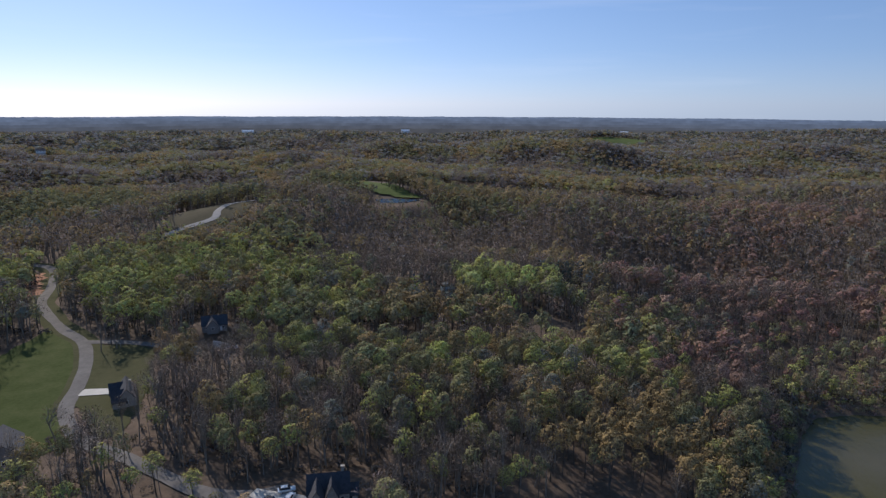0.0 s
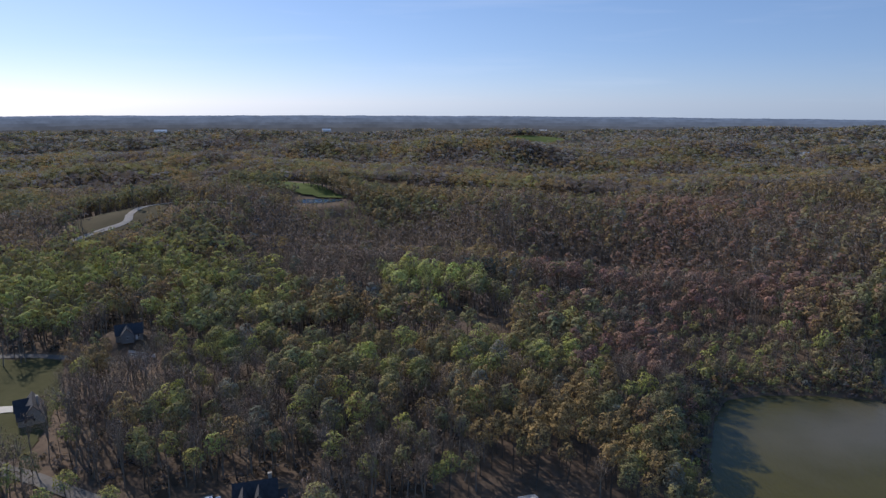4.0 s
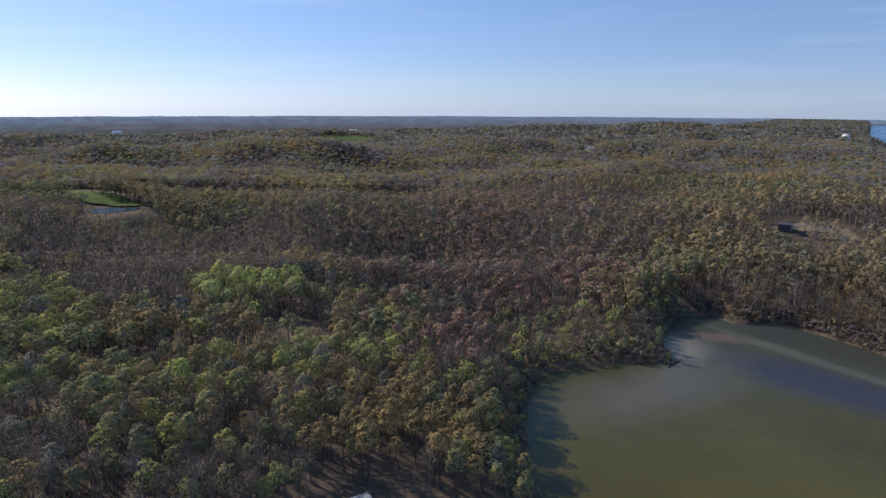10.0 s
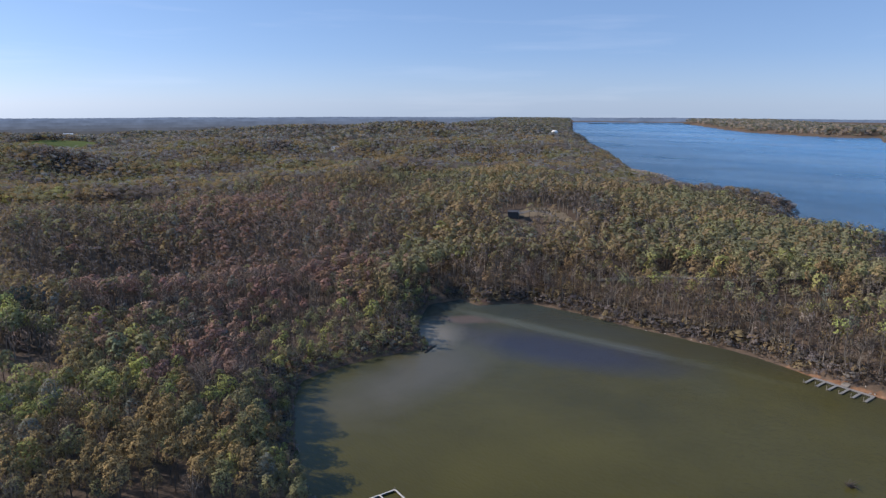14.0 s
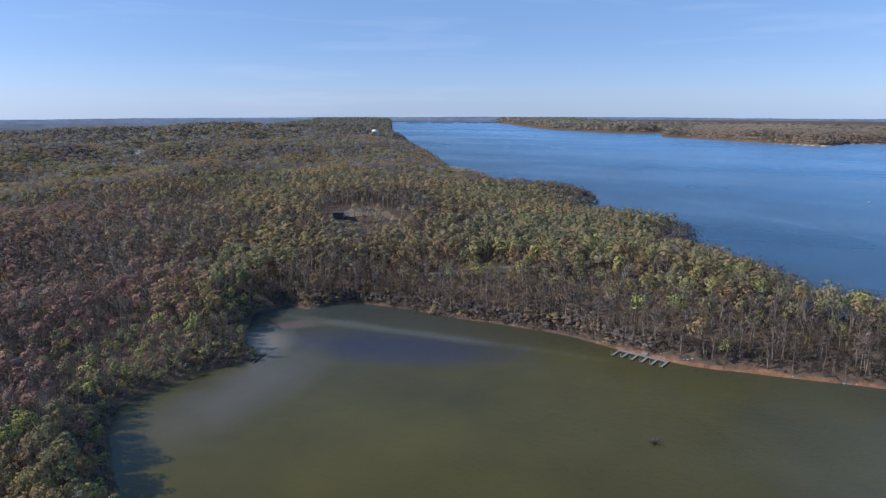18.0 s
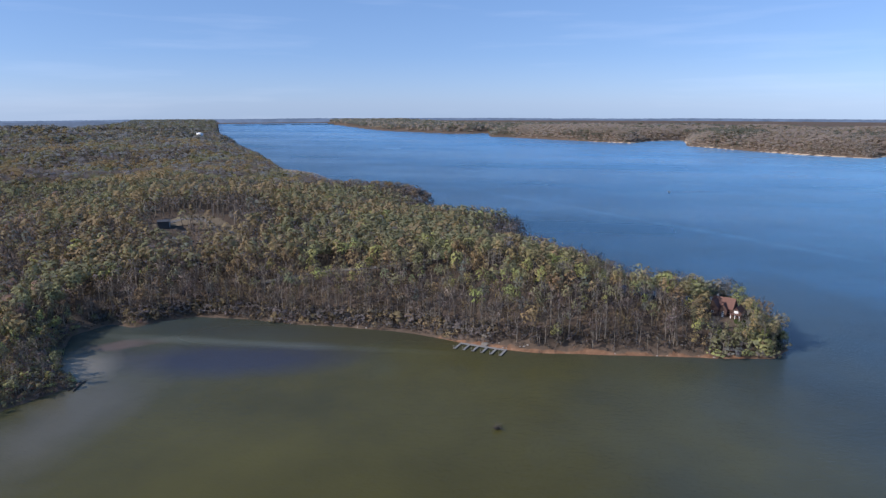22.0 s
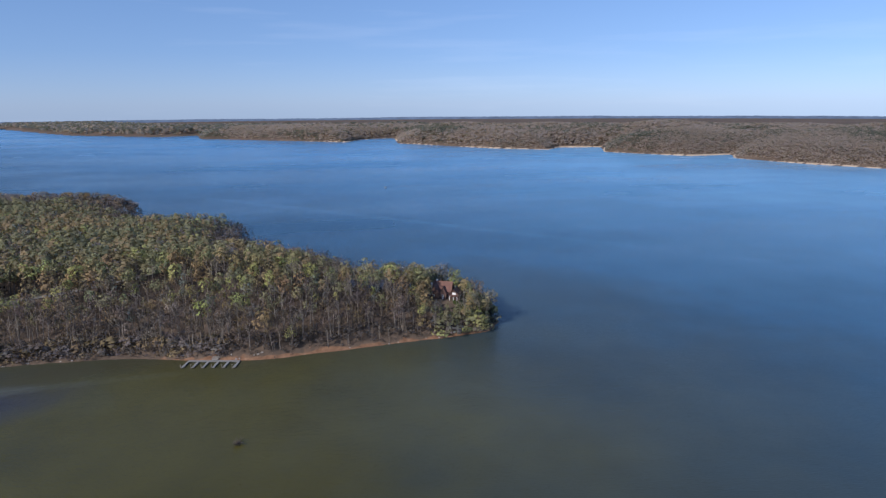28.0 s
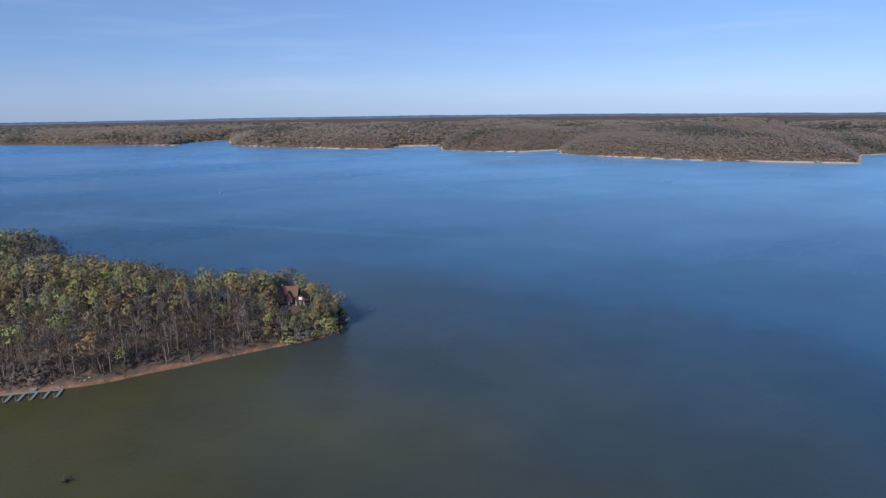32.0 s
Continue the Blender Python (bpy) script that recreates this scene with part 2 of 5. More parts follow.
GROUND, WATER = ground_material(), water_material()
GRASS = plain("mown_grass", (0.036, 0.054, 0.014), (0.078, 0.088, 0.034), 0.13, 0.95, 0, 0.4, 0.1, 0.03)
DRY_GRASS = plain("dry_grass", (0.050, 0.052, 0.024), (0.085, 0.082, 0.042), 0.06, 0.95, 0, 0.4, 0.1, 0.03)
MEADOW = plain("rough_meadow", (0.060, 0.054, 0.034), (0.098, 0.084, 0.054), 0.06, 0.95, 0, 0.4, 0.1, 0.03)
PASTURE = plain("spring_pasture", (0.062, 0.086, 0.026), (0.098, 0.122, 0.042), 0.05, 0.95, 0, 0.4, 0.1, 0.03)
STRAW = plain("straw_grass", (0.135, 0.105, 0.070), (0.215, 0.172, 0.120), 0.08, 0.95, 0, 0.4, 0.1, 0.03)
GRAVEL = plain("gravel_road", (0.115, 0.106, 0.097), (0.185, 0.172, 0.158), 0.2, 0.95, 0, 0.4, 0.05, 0.05)
PALE_GRAVEL = plain("pale_gravel", (0.23, 0.215, 0.195), (0.34, 0.32, 0.295), 0.2, 0.95, 0, 0.4, 0.05, 0.05)
CONCRETE = plain("pale_concrete", (0.38, 0.36, 0.32), (0.52, 0.49, 0.44), 0.3, 0.9)
CLAY = plain("bare_clay", (0.22, 0.09, 0.045), (0.36, 0.18, 0.10), 0.15, 0.95)
# self-lit ridge colours with the haze put in, bluer with distance
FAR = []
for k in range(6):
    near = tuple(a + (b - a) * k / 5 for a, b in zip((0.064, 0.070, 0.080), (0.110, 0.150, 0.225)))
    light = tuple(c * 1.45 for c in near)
    far = Mat("painted_haze_ridge")
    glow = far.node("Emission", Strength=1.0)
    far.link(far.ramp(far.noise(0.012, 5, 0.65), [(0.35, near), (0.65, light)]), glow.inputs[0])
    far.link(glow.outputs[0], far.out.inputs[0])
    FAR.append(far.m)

# ---- the plan ----
WEST = [(-300, -4900), (-150, -1500), (0, -600), (50, -300), (90, -150), (100, -60), (88, 0), (84, 50), (88, 100), (95, 135),
        (104, 158), (114, 184), (127, 202), (142, 225), (154, 238), (172, 240), (194, 237), (223, 227), (236, 250), (255, 268),
        (274, 281), (297, 275), (294, 257), (309, 251), (321, 237), (324, 212)]
POINT = [(324, 170), (326, 146), (327, 122), (327, 103), (320, 78), (315, 55), (315, 38), (319, 14), (325, -20), (330, -52),
         (335, -74), (351, -84), (367, -79), (382, -69), (394, -56), (404, -40), (408, -12), (445, 8), (459, 30), (488, 69), (545, 82), (598, 79), (613, 112),
         (611, 165), (645, 192), (702, 206), (760, 218), (780, 250), (776, 336), (816, 360), (884, 385), (953, 499), (1258, 718), (1590, 989),
         (1888, 1192), (2010, 1320), (2600, 1730), (4600, 3070)]
EAST = [(4500, 2120), (3416, 1373), (3099, 1123), (2886, 768), (2935, 591), (2627, 520), (2425, 243), (2240, -10), (2400, -71),
        (2500, -190), (2138, -175), (1963, -303), (1811, -415), (1732, -543), (1810, -593), (1792, -714), (1615, -652),
        (1440, -788), (1460, -904), (1361, -850), (1197, -904), (1046, -996), (940, -1105), (865, -1188), (996, -1367),
        (988, -1441), (1100, -1700), (900, -2400), (800, -4900)]
LAKE = np.array(WEST + POINT + EAST, float)


def wobble(x, y, k, seed):
    """Smooth uneven numbers from -1 to 1 over the plan, with features about k metres wide."""
    r = np.random.RandomState(seed)
    v = np.zeros_like(x)
    for i in range(5):
        a, p, q = r.uniform(0, 2 * math.pi), r.uniform(0, 2 * math.pi), r.uniform(0.7, 1.6)
        b = a + 1.3
        v += np.sin((x * math.cos(a) + y * math.sin(a)) * q * 3.1 / k + p + 1.4 * np.sin((x * math.cos(b) + y * math.sin(b)) * 1.9 / k + p * 2))
    return v / 3.4


def inland(x, y):
    """Metres from the shore; negative on the water."""
    x, y = np.asarray(x, float).ravel(), np.asarray(y, float).ravel()
    best, inside = np.full(x.shape, 1e9), np.zeros(x.shape, bool)
    for (ax, ay), (bx, by) in zip(LAKE, np.roll(LAKE, -1, 0)):
        dx, dy = bx - ax, by - ay
        t = np.clip(((x - ax) * dx + (y - ay) * dy) / (dx * dx + dy * dy), 0, 1)
        best = np.minimum(best, (x - ax - t * dx) ** 2 + (y - ay - t * dy) ** 2)
        if ay != by:
            inside ^= ((ay > y) != (by > y)) & (x < (bx - ax) * (y - ay) / (by - ay) + ax)
    far = np.clip(np.sqrt(best) / 60, 0.25, 1)
    d = np.where(inside, -1, 1) * np.sqrt(best)
    return d + far * (wobble(x, y, 16, 5) * 1.3 + wobble(x, y, 60, 6) * 2.0)


def blob(x, y, cx, cy, r):
    return np.exp(-((x - cx) ** 2 + (y - cy) ** 2) / r ** 2)


VALLEY = [(285, 330, 160, 420, 15), (160, 420, 0, 475, 13), (0, 475, -120, 452, 6), (-25, 548, 40, 540, 12)]
FLAT = [(-26, 602, 27, 33.0), (-68, 685, 42, 38.0), (-98, 206, 16, 21.5), (-23, 154, 13, 20.5), (-91, 276, 9, 27.0), (367, -55, 9, 11.5), (408, 322, 12, 33.5)]


def height(x, y, d=None):
    shape = np.shape(x)
    x, y = np.asarray(x, float).ravel(), np.asarray(y, float).ravel()
    d = inland(x, y) if d is None else d
    r = np.hypot(x, y)
    flat = np.where(x > 800, 4.0, np.where(x < 290, 1.2, 0.8 + 1.5 * np.clip((60 - y) / 50, 0, 1)))
    z = np.where(d < 0, np.maximum(d * 0.25, -4.0), 0.16 * np.minimum(d, flat) + np.where((x > 290) & (x < 500) & (y > 75), 0.2, 1.1) * np.clip((d - flat) / 2, 0, 1) + 20.5 * (1 - np.exp(-np.maximum(d - flat, 0) / np.where((x < 300) & (y < 330), 62, 38))))
    s = np.clip((d - 60) / 300, 0, 1) * np.clip((r - 330) / 300, 0, 1) * np.clip((2700 - r) / 1400, 0, 1)
    z += s * (14 * wobble(x, y, 330, 1) + 6 * wobble(x, y, 150, 2))
    keep = 1 - np.maximum(blob(x, y, -130, 520, 170), np.maximum(blob(x, y, -40, 640, 120), blob(x, y, 430, 320, 110)))
    z += s * keep * (9 * wobble(x, y, 190, 43) + 4 * wobble(x, y, 90, 44))
    z += np.clip((d - 150) / 250, 0, 1) * np.clip((r - 750) / 300, 0, 1) * np.clip((3000 - r) / 500, 0, 1) * np.clip((2300 - r) / 900, 0, 1) * (7 * wobble(x, y, 240, 41) + 3 * wobble(x, y, 110, 42)) + 16 * blob(x, y, 460, 1700, 120)
    for ax, ay, bx, by, deep in VALLEY:
        dx, dy = bx - ax, by - ay
        t = np.clip(((x - ax) * dx + (y - ay) * dy) / (dx * dx + dy * dy), 0, 1)
        z -= deep * np.exp(-((x - ax - t * dx) ** 2 + (y - ay - t * dy) ** 2) / 55 ** 2) * np.clip((d - 20) / 60, 0, 1)
    z += 15 * np.clip((x - 900) / 400, 0, 1) * np.clip((d - 10) / 170, 0, 1) * (1 + 0.8 * wobble(x, y, 240, 3)) * np.clip((3600 - r) / 1200, 0, 1)
    z += 21.5 * np.exp(-((x + 128) ** 2 / 105 ** 2 + (y - 530) ** 2 / 80 ** 2)) + 4 * np.exp(-((x - 420) ** 2 + (y - 60) ** 2) / 70 ** 2) + 13 * np.exp(-((x - 445) ** 2 + (y - 325) ** 2) / 75 ** 2)
    z += np.clip((r - 2300) / 1800, 0, 1) * (d > 0) * (15 - z)
    z += np.clip((r - 4900) / 40, 0, 1) * np.maximum(15 - z, 0)
    z = np.where(d > 0, z * (1 - 0.75 * np.exp(-((x - 180) ** 2 + (y - 280) ** 2) / 50 ** 2)), z)
    for cx, cy, cr, cz in FLAT:
        q = np.clip((cr * 1.7 - np.hypot(x - cx, y - cy)) / (cr * 0.7), 0, 1)
        z += q * (cz - z)
    return z.reshape(shape)


def mesh_object(name, verts, faces_n, loops, mats, index=None, tint=None):
    """A mesh from arrays: vertices, the corners of each face, all corners in a row."""
    me = bpy.data.meshes.new(name)
    verts, loops = np.asarray(verts, np.float32), np.asarray(loops, np.int32).ravel()
    start = np.concatenate(([0], np.cumsum(faces_n)[:-1])).astype(np.int32)
    me.vertices.add(len(verts))
    me.vertices.foreach_set("co", verts.ravel())
    me.loops.add(len(loops))
    me.loops.foreach_set("vertex_index", loops)
    me.polygons.add(len(start))
    me.polygons.foreach_set("loop_start", start)
    for m in mats:
        me.materials.append(m)
    if index is not None:
        me.polygons.foreach_set("material_index", np.asarray(index, np.int32))
    if tint is not None:
        a = me.attributes.new("tint", "FLOAT_COLOR", "FACE")
        a.data.foreach_set("color", np.c_[tint, np.ones(len(tint))].astype(np.float32).ravel())
    me.update(calc_edges=True)
    return new(name, me)


def part(name, bm, material, parent, label=""):
    """Links a bmesh as one mesh object under a thing or under a part."""
    me = bpy.data.meshes.new(name)
    bm.to_mesh(me)
    bm.free()
    me.materials.append(material)
    ob = new(name, me)
    ob.parent = parent
    return tagged(ob, label)


# ---- ground and water ----
def ground():
    az = np.radians(np.r_[np.arange(-152, 40.1, 0.5), np.arange(46, 206, 6)])
    rad = np.r_[0.5, 60, 110, np.arange(140, 720, 4), np.arange(720, 1200, 8), np.arange(1200, 2600, 12), np.geomspace(2600, 4960, 24)]
    a, r = np.meshgrid(az, rad)
    x, y = -np.sin(a) * r, np.cos(a) * r
    d = inland(x, y)
    v = np.c_[x.ravel(), y.ravel(), height(x.ravel(), y.ravel(), d)]
    n, k = len(az), len(rad)
    i, j = np.meshgrid(np.arange(k - 1), np.arange(n), indexing="ij")
    j2 = (j + 1) % n
    q = np.stack([i * n + j, (i + 1) * n + j, (i + 1) * n + j2, i * n + j2], -1).reshape(-1, 4)[:, ::-1]
    ob = mesh_object("ground", v, np.full(len(q), 4), q, [GROUND])
    at = ob.data.attributes.new("shore", "FLOAT", "POINT")
    xr, yr = x.ravel(), y.ravel()
    width = 0.7 + 0.55 * np.clip((xr - 300) / 10, 0, 1) * np.clip((70 - yr) / 40, 0, 1) * (1 + 0.7 * wobble(xr, yr, 18, 51))
    bare = np.clip((xr - 296) / 10, 0, 1) * np.clip((120 - yr) / 60, 0.0, 1)
    bare = bare * (xr < 800)
    at.data.foreach_set("value", (bare * np.clip(1 - d / width / 2, 0, 1)).astype(np.float32))
    ob.data.polygons.foreach_set("use_smooth", np.ones(len(q), bool))
    tagged(ob, "rolling forest floor of brown leaf litter with clay shores", "ground", kind="structure")
    # wooded ridges, one behind the other, with haze painted as a bluish glow
    a = np.radians(np.arange(0, 360, 0.12))
    m = len(a)
    g = np.random.RandomState(17)
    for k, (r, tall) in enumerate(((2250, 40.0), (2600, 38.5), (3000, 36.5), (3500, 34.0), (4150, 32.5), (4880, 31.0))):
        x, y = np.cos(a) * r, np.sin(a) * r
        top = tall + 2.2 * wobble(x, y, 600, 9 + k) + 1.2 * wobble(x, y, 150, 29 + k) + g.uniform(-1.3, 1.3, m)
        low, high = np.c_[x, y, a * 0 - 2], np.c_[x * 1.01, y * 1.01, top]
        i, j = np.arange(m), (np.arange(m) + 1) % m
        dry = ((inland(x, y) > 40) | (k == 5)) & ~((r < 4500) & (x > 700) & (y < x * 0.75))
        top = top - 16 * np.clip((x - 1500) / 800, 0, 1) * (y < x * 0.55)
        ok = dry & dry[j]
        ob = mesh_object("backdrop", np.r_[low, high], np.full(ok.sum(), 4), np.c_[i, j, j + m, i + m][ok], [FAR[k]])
        tagged(ob, "wooded ridge strip near the horizon with blue-grey haze painted in", "distant ridge", kind="structure")
    a = np.radians(np.arange(0, 360, 3))
    w = np.r_[[(0, 0, 0)], np.c_[np.cos(a) * 4900, np.sin(a) * 4900, a * 0]]
    m = len(a)
    tri = np.c_[np.zeros(m, int), np.arange(1, m + 1), np.r_[np.arange(2, m + 1), 1]]
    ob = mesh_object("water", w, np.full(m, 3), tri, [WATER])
    tagged(ob, "calm reservoir, murky olive in the bay and blue beyond", "lake", kind="structure")


ground()

# ---- clearings: capsules (x1, y1, x2, y2, radius) with no trees ----
ROAD = [(-262, 405), (-243, 410), (-225, 399), (-205, 360), (-189, 322), (-162, 288), (-143, 269), (-131, 247), (-123, 225), (-118, 207),
        (-108, 191), (-97, 182), (-87, 177), (-73, 168), (-58, 159), (-46, 158), (-36, 161)]
SPUR = [(-143, 269), (-125, 269), (-100, 262)]
HILL_ROAD = [(-88, 540), (-110, 536), (-136, 533), (-152, 524), (-156, 505), (-155, 490), (-170, 476), (-183, 461)]
CLEAR = [(*a, *b, 5 + 2.5 * (a[1] > 280)) for a, b in zip(ROAD, ROAD[1:])] + [(*a, *b, 4) for a, b in zip(SPUR, SPUR[1:])]
CLEAR += [(*a, *b, 6) for a, b in zip(HILL_ROAD, HILL_ROAD[1:])]
CLEAR += [(36, 304, 68, 294, 8), (46, 282, 62, 274, 9), (-95, 262, -84, 264, 8), (-152, 262, -128, 190, 17), (-117, 252, -103, 200, 13), (-27, 138, -20, 158, 11), (-45, 156, -30, 152, 7), (28, 147, 62, 148, 8), (38, 158, 56, 158, 7), (-104, 200, -98, 190, 9), (-121, 173, -110, 168, 12), (-120, 162, -113, 155, 8),
          (-91, 277, -84, 264, 6), (-182, 512, -150, 505, 22), (-150, 528, -100, 533, 9), (-170, 500, -150, 488, 18), (-152, 482, -172, 462, 13), (-36, 606, -16, 606, 14), (-26, 590, -24, 600, 9), (-48, 642, -24, 632, 16), (-84, 702, -52, 668, 15), (76, 326, 92, 318, 8), (96, 306, 103, 306, 7),
          (408, 328, 440, 318, 14), (397, 312, 408, 318, 10), (440, 312, 432, 290, 9), (404, 306, 396, 300, 6), (368, 194, 386, 160, 7), (386, 160, 404, 128, 4), (372, 176, 364, 172, 5), (408, 133, 416, 136, 6), (364, -60, 357, -63, 5), (365, -59, 369, -51, 7), (364, -55, 353, -53, 8),
          (1625, 1140, 1540, 1080, 26), (1612, 1178, 1540, 1130, 22), (840, 1138, 792, 1070, 17), (-641, 1144, -598, 1066, 20), (-530, 2050, -505, 1950, 40),
          (410, 1560, 530, 1640, 60), (-48, 592, 0, 588, 9), (10, 139, 75, 139, 14), (430, 328, 446, 318, 9), (446, 316, 424, 288, 8), (424, 288, 416, 268, 7), (-98, 206, -96, 196, 6), (-91, 272, -82, 250, 7)]


def cleared(x, y):
    c = np.zeros(x.shape, bool)
    for ax, ay, bx, by, r in CLEAR:
        dx, dy = bx - ax, by - ay
        t = np.clip(((x - ax) * dx + (y - ay) * dy) / max(dx * dx + dy * dy, 1e-6), 0, 1)
        c |= np.hypot(x - ax - t * dx, y - ay - t * dy) < r
    return c


# ---- trees ----
def unit(v):
    return v / np.maximum(np.linalg.norm(v, axis=-1, keepdims=True), 1e-9)


def limb(p, q, r0, r1, sides):
    """Corner points of a tapered stick, as quads."""
    d = unit(q - p)
    u = unit(np.cross(d, (0.3, 1.0, 0.2)))
    w = np.cross(d, u)
    a = np.arange(sides) * 2 * math.pi / sides
    ring = np.cos(a)[:, None] * u + np.sin(a)[:, None] * w
    lo, hi = p + ring * r0, q + ring * r1
    return np.stack([lo, np.roll(lo, -1, 0), np.roll(hi, -1, 0), hi], 1)


def tree_shape(seed, kind, leaves, size, detail):
    """Leaf clumps and wood of one tree, 18 m high, standing at the origin: faces of leaves, quads of wood."""
    g = np.random.RandomState(seed)
    thin = kind == "bare" and detail < 3
    lobes = {"cedar": 5, "shrub": 4}.get(kind, 0)
    if kind not in ("cedar", "shrub"):
        lobes = (g.randint(9, 12), g.randint(7, 10), 5, 3)[detail]
    if kind == "cedar":
        c = np.c_[g.normal(0, 0.3, (lobes, 2)), np.linspace(3.5, 14.5, lobes)]
        rad = np.linspace(3.0, 1.2, lobes)
    elif kind == "shrub":
        c = np.c_[g.normal(0, 1.2, (lobes, 2)), g.uniform(1.0, 2.6, lobes)]
        rad = g.uniform(1.0, 1.6, lobes)
    else:
        # a dome of lobes: one on top, the others round it at uneven heights
        wide, deep = g.uniform(1.9, 2.6), g.uniform(2.0, 3.4)
        a = np.arange(lobes) * 2.4 + g.uniform(0, 6)
        up = np.linspace(1.0, -0.75, lobes) + g.normal(0, 0.12, lobes)
        flat = np.sqrt(np.maximum(1 - up ** 2, 0.03)) * g.uniform(0.7, 1.1, lobes)
        c = np.c_[np.cos(a) * flat * wide, np.sin(a) * flat * wide, up * deep * (1.15, 1.25, 1.35, 1.4)[detail] + (12.8, 12.4, 12.2, 12.0)[detail]]
        rad = g.uniform(1.3, 2.0, lobes) * (1.0, 1.0, 1.2, 1.45)[detail] * (1.1 if thin else 1.0)
    core = np.array([0, 0, {"cedar": 6.0, "shrub": 0.5}.get(kind, c[:, 2].mean() - 1.2)])
    if thin:
        pick = g.choice(lobes, leaves, p=rad ** 2 / (rad ** 2).sum())
        n = unit(g.normal(0, 1, (leaves, 3)) + (0, 0, 0.3))
        # sprays of fine twigs: long thin slivers that point up and out
        pos = c[pick] + n * rad[pick][:, None] * g.uniform(0.1, 1.0, leaves)[:, None] ** 0.5
        along = unit(n + (0, 0, 0.8) + g.normal(0, 0.35, n.shape))
        side = unit(np.cross(along, g.normal(0, 1, n.shape)))
        ln, wd = size * g.uniform(1.2, 2.4, leaves)[:, None], size * g.uniform(0.12, 0.30, leaves)[:, None]
        pts = [pos, pos + along * ln + side * wd, pos + along * ln - side * wd]
    else:
        # clumps lie on the outside of the lobes alone, so that each crown is a closed, uneven dome
        many = leaves * 7
        pick = g.choice(lobes, many, p=rad ** 2 / (rad ** 2).sum())
        n = unit(g.normal(0, 1, (many, 3)) + (0, 0, 0.35))
        pos = c[pick] + n * rad[pick][:, None] * g.uniform(0.86, 1.08, many)[:, None] * (1, 1, 1.0 if kind != "cedar" else 1.2)
        away = np.linalg.norm(pos[:, None] - c[None], axis=2) / rad[None]
        away[np.arange(many), pick] = 9
        order = np.argsort(np.where(away.min(1) > 0.9, 0, 1) + (n[:, 2] < -0.55) + g.uniform(0, 0.3, many), kind="stable")[:leaves]
        pos, n = pos[order], n[order]
        nn = unit(n + 0.5 * unit(pos - core) + g.normal(0, 0.3, n.shape))
        u = unit(np.cross(nn, g.normal(0, 1, n.shape)))
        w = np.cross(nn, u)
        s = size * g.uniform(0.55, 1.15, (4, leaves, 1))
        pts = [pos + u * s[0] * 1.25, pos - u * s[1] * 0.7 + w * s[2] * 1.1, pos - u * s[3] * 0.7 - w * s[2] * 1.1]
    faces = np.stack(pts, 1).astype(np.float32)
    wood, sides = [], (6, 4, 3, 3)[detail]
    lean = np.array([g.normal(0, 0.5), g.normal(0, 0.5), 0])
    fork = np.array([0, 0, 6.5]) + lean
    top = np.array([0, 0, 13.5]) + lean * 2
    thick = g.uniform(0.19, 0.29) * (1.25 if detail == 2 else 1)
    if kind != "shrub" and detail == 2:
        wood.append(limb(np.zeros(3) - (0, 0, 0.8), top, thick, thick * 0.5, 3))
    if kind != "shrub" and detail < 2:
        wood.append(limb(np.zeros(3) - (0, 0, 0.8), fork, thick, thick * 0.72, sides))
        wood.append(limb(fork, top, thick * 0.72, thick * 0.3, sides))
    if kind != "shrub" and detail < 2:
        for k in range(min(lobes, 9 if detail == 0 else 5)):
            base = fork + (top - fork) * g.uniform(0.2, 0.95)
            wood.append(limb(base, c[k] + (0, 0, rad[k] * 0.5), thick * 0.36, thick * 0.12, 3))
            if thin:
                for _ in range(3 if detail == 0 else 1):
                    tip = c[k] + unit(g.normal(0, 1, 3) + (0, 0, 0.6)) * rad[k] * 1.2
                    wood.append(limb(base * 0.4 + c[k] * 0.6, tip, thick * 0.18, thick * 0.05, 3))
    out = unit(n * (0.6, 0.55, 0.4, 0.3)[detail] + (0.8, 0.8, 0.7, 0.6)[detail] * unit(faces.mean(1) - core) + (0, 0, (0.06, 0.12, 0.2, 0.42)[detail]))
    return faces, out.astype(np.float32), np.concatenate(wood).astype(np.float32) if wood else np.zeros((0, 4, 3), np.float32)


def soften(ob, faces, out, blend):
    """Turns the leaf normals towards the round form of the crown, so that its light runs softly."""
    flat = unit(np.cross(faces[:, 1] - faces[:, 0], faces[:, 2] - faces[:, 0]))
    flip = np.where((flat * out).sum(1, keepdims=True) < 0, -1, 1)
    nn = np.repeat(unit(flat * flip * (1 - blend) + out * blend), 3, 0).astype(np.float32)
    me = ob.data
    every = np.zeros((len(me.vertices), 3), np.float32)
    me.vertex_normals.foreach_get("vector", every.ravel())
    every[:len(nn)] = nn
    me.polygons.foreach_set("use_smooth", np.ones(len(me.polygons), bool))
    at = me.attributes.new("custom_normal", "FLOAT_VECTOR", "POINT")
    at.data.foreach_set("vector", every.ravel())
    return ob


def face_mesh(name, faces, wood, mats, index=None, tint=None):
    k = faces.shape[1]
    count = np.r_[np.full(len(faces), k), np.full(len(wood), 4)]
    verts = np.concatenate([faces.reshape(-1, 3), wood.reshape(-1, 3)])
    return mesh_object(name, verts, count, np.arange(len(verts)), mats, index, tint)


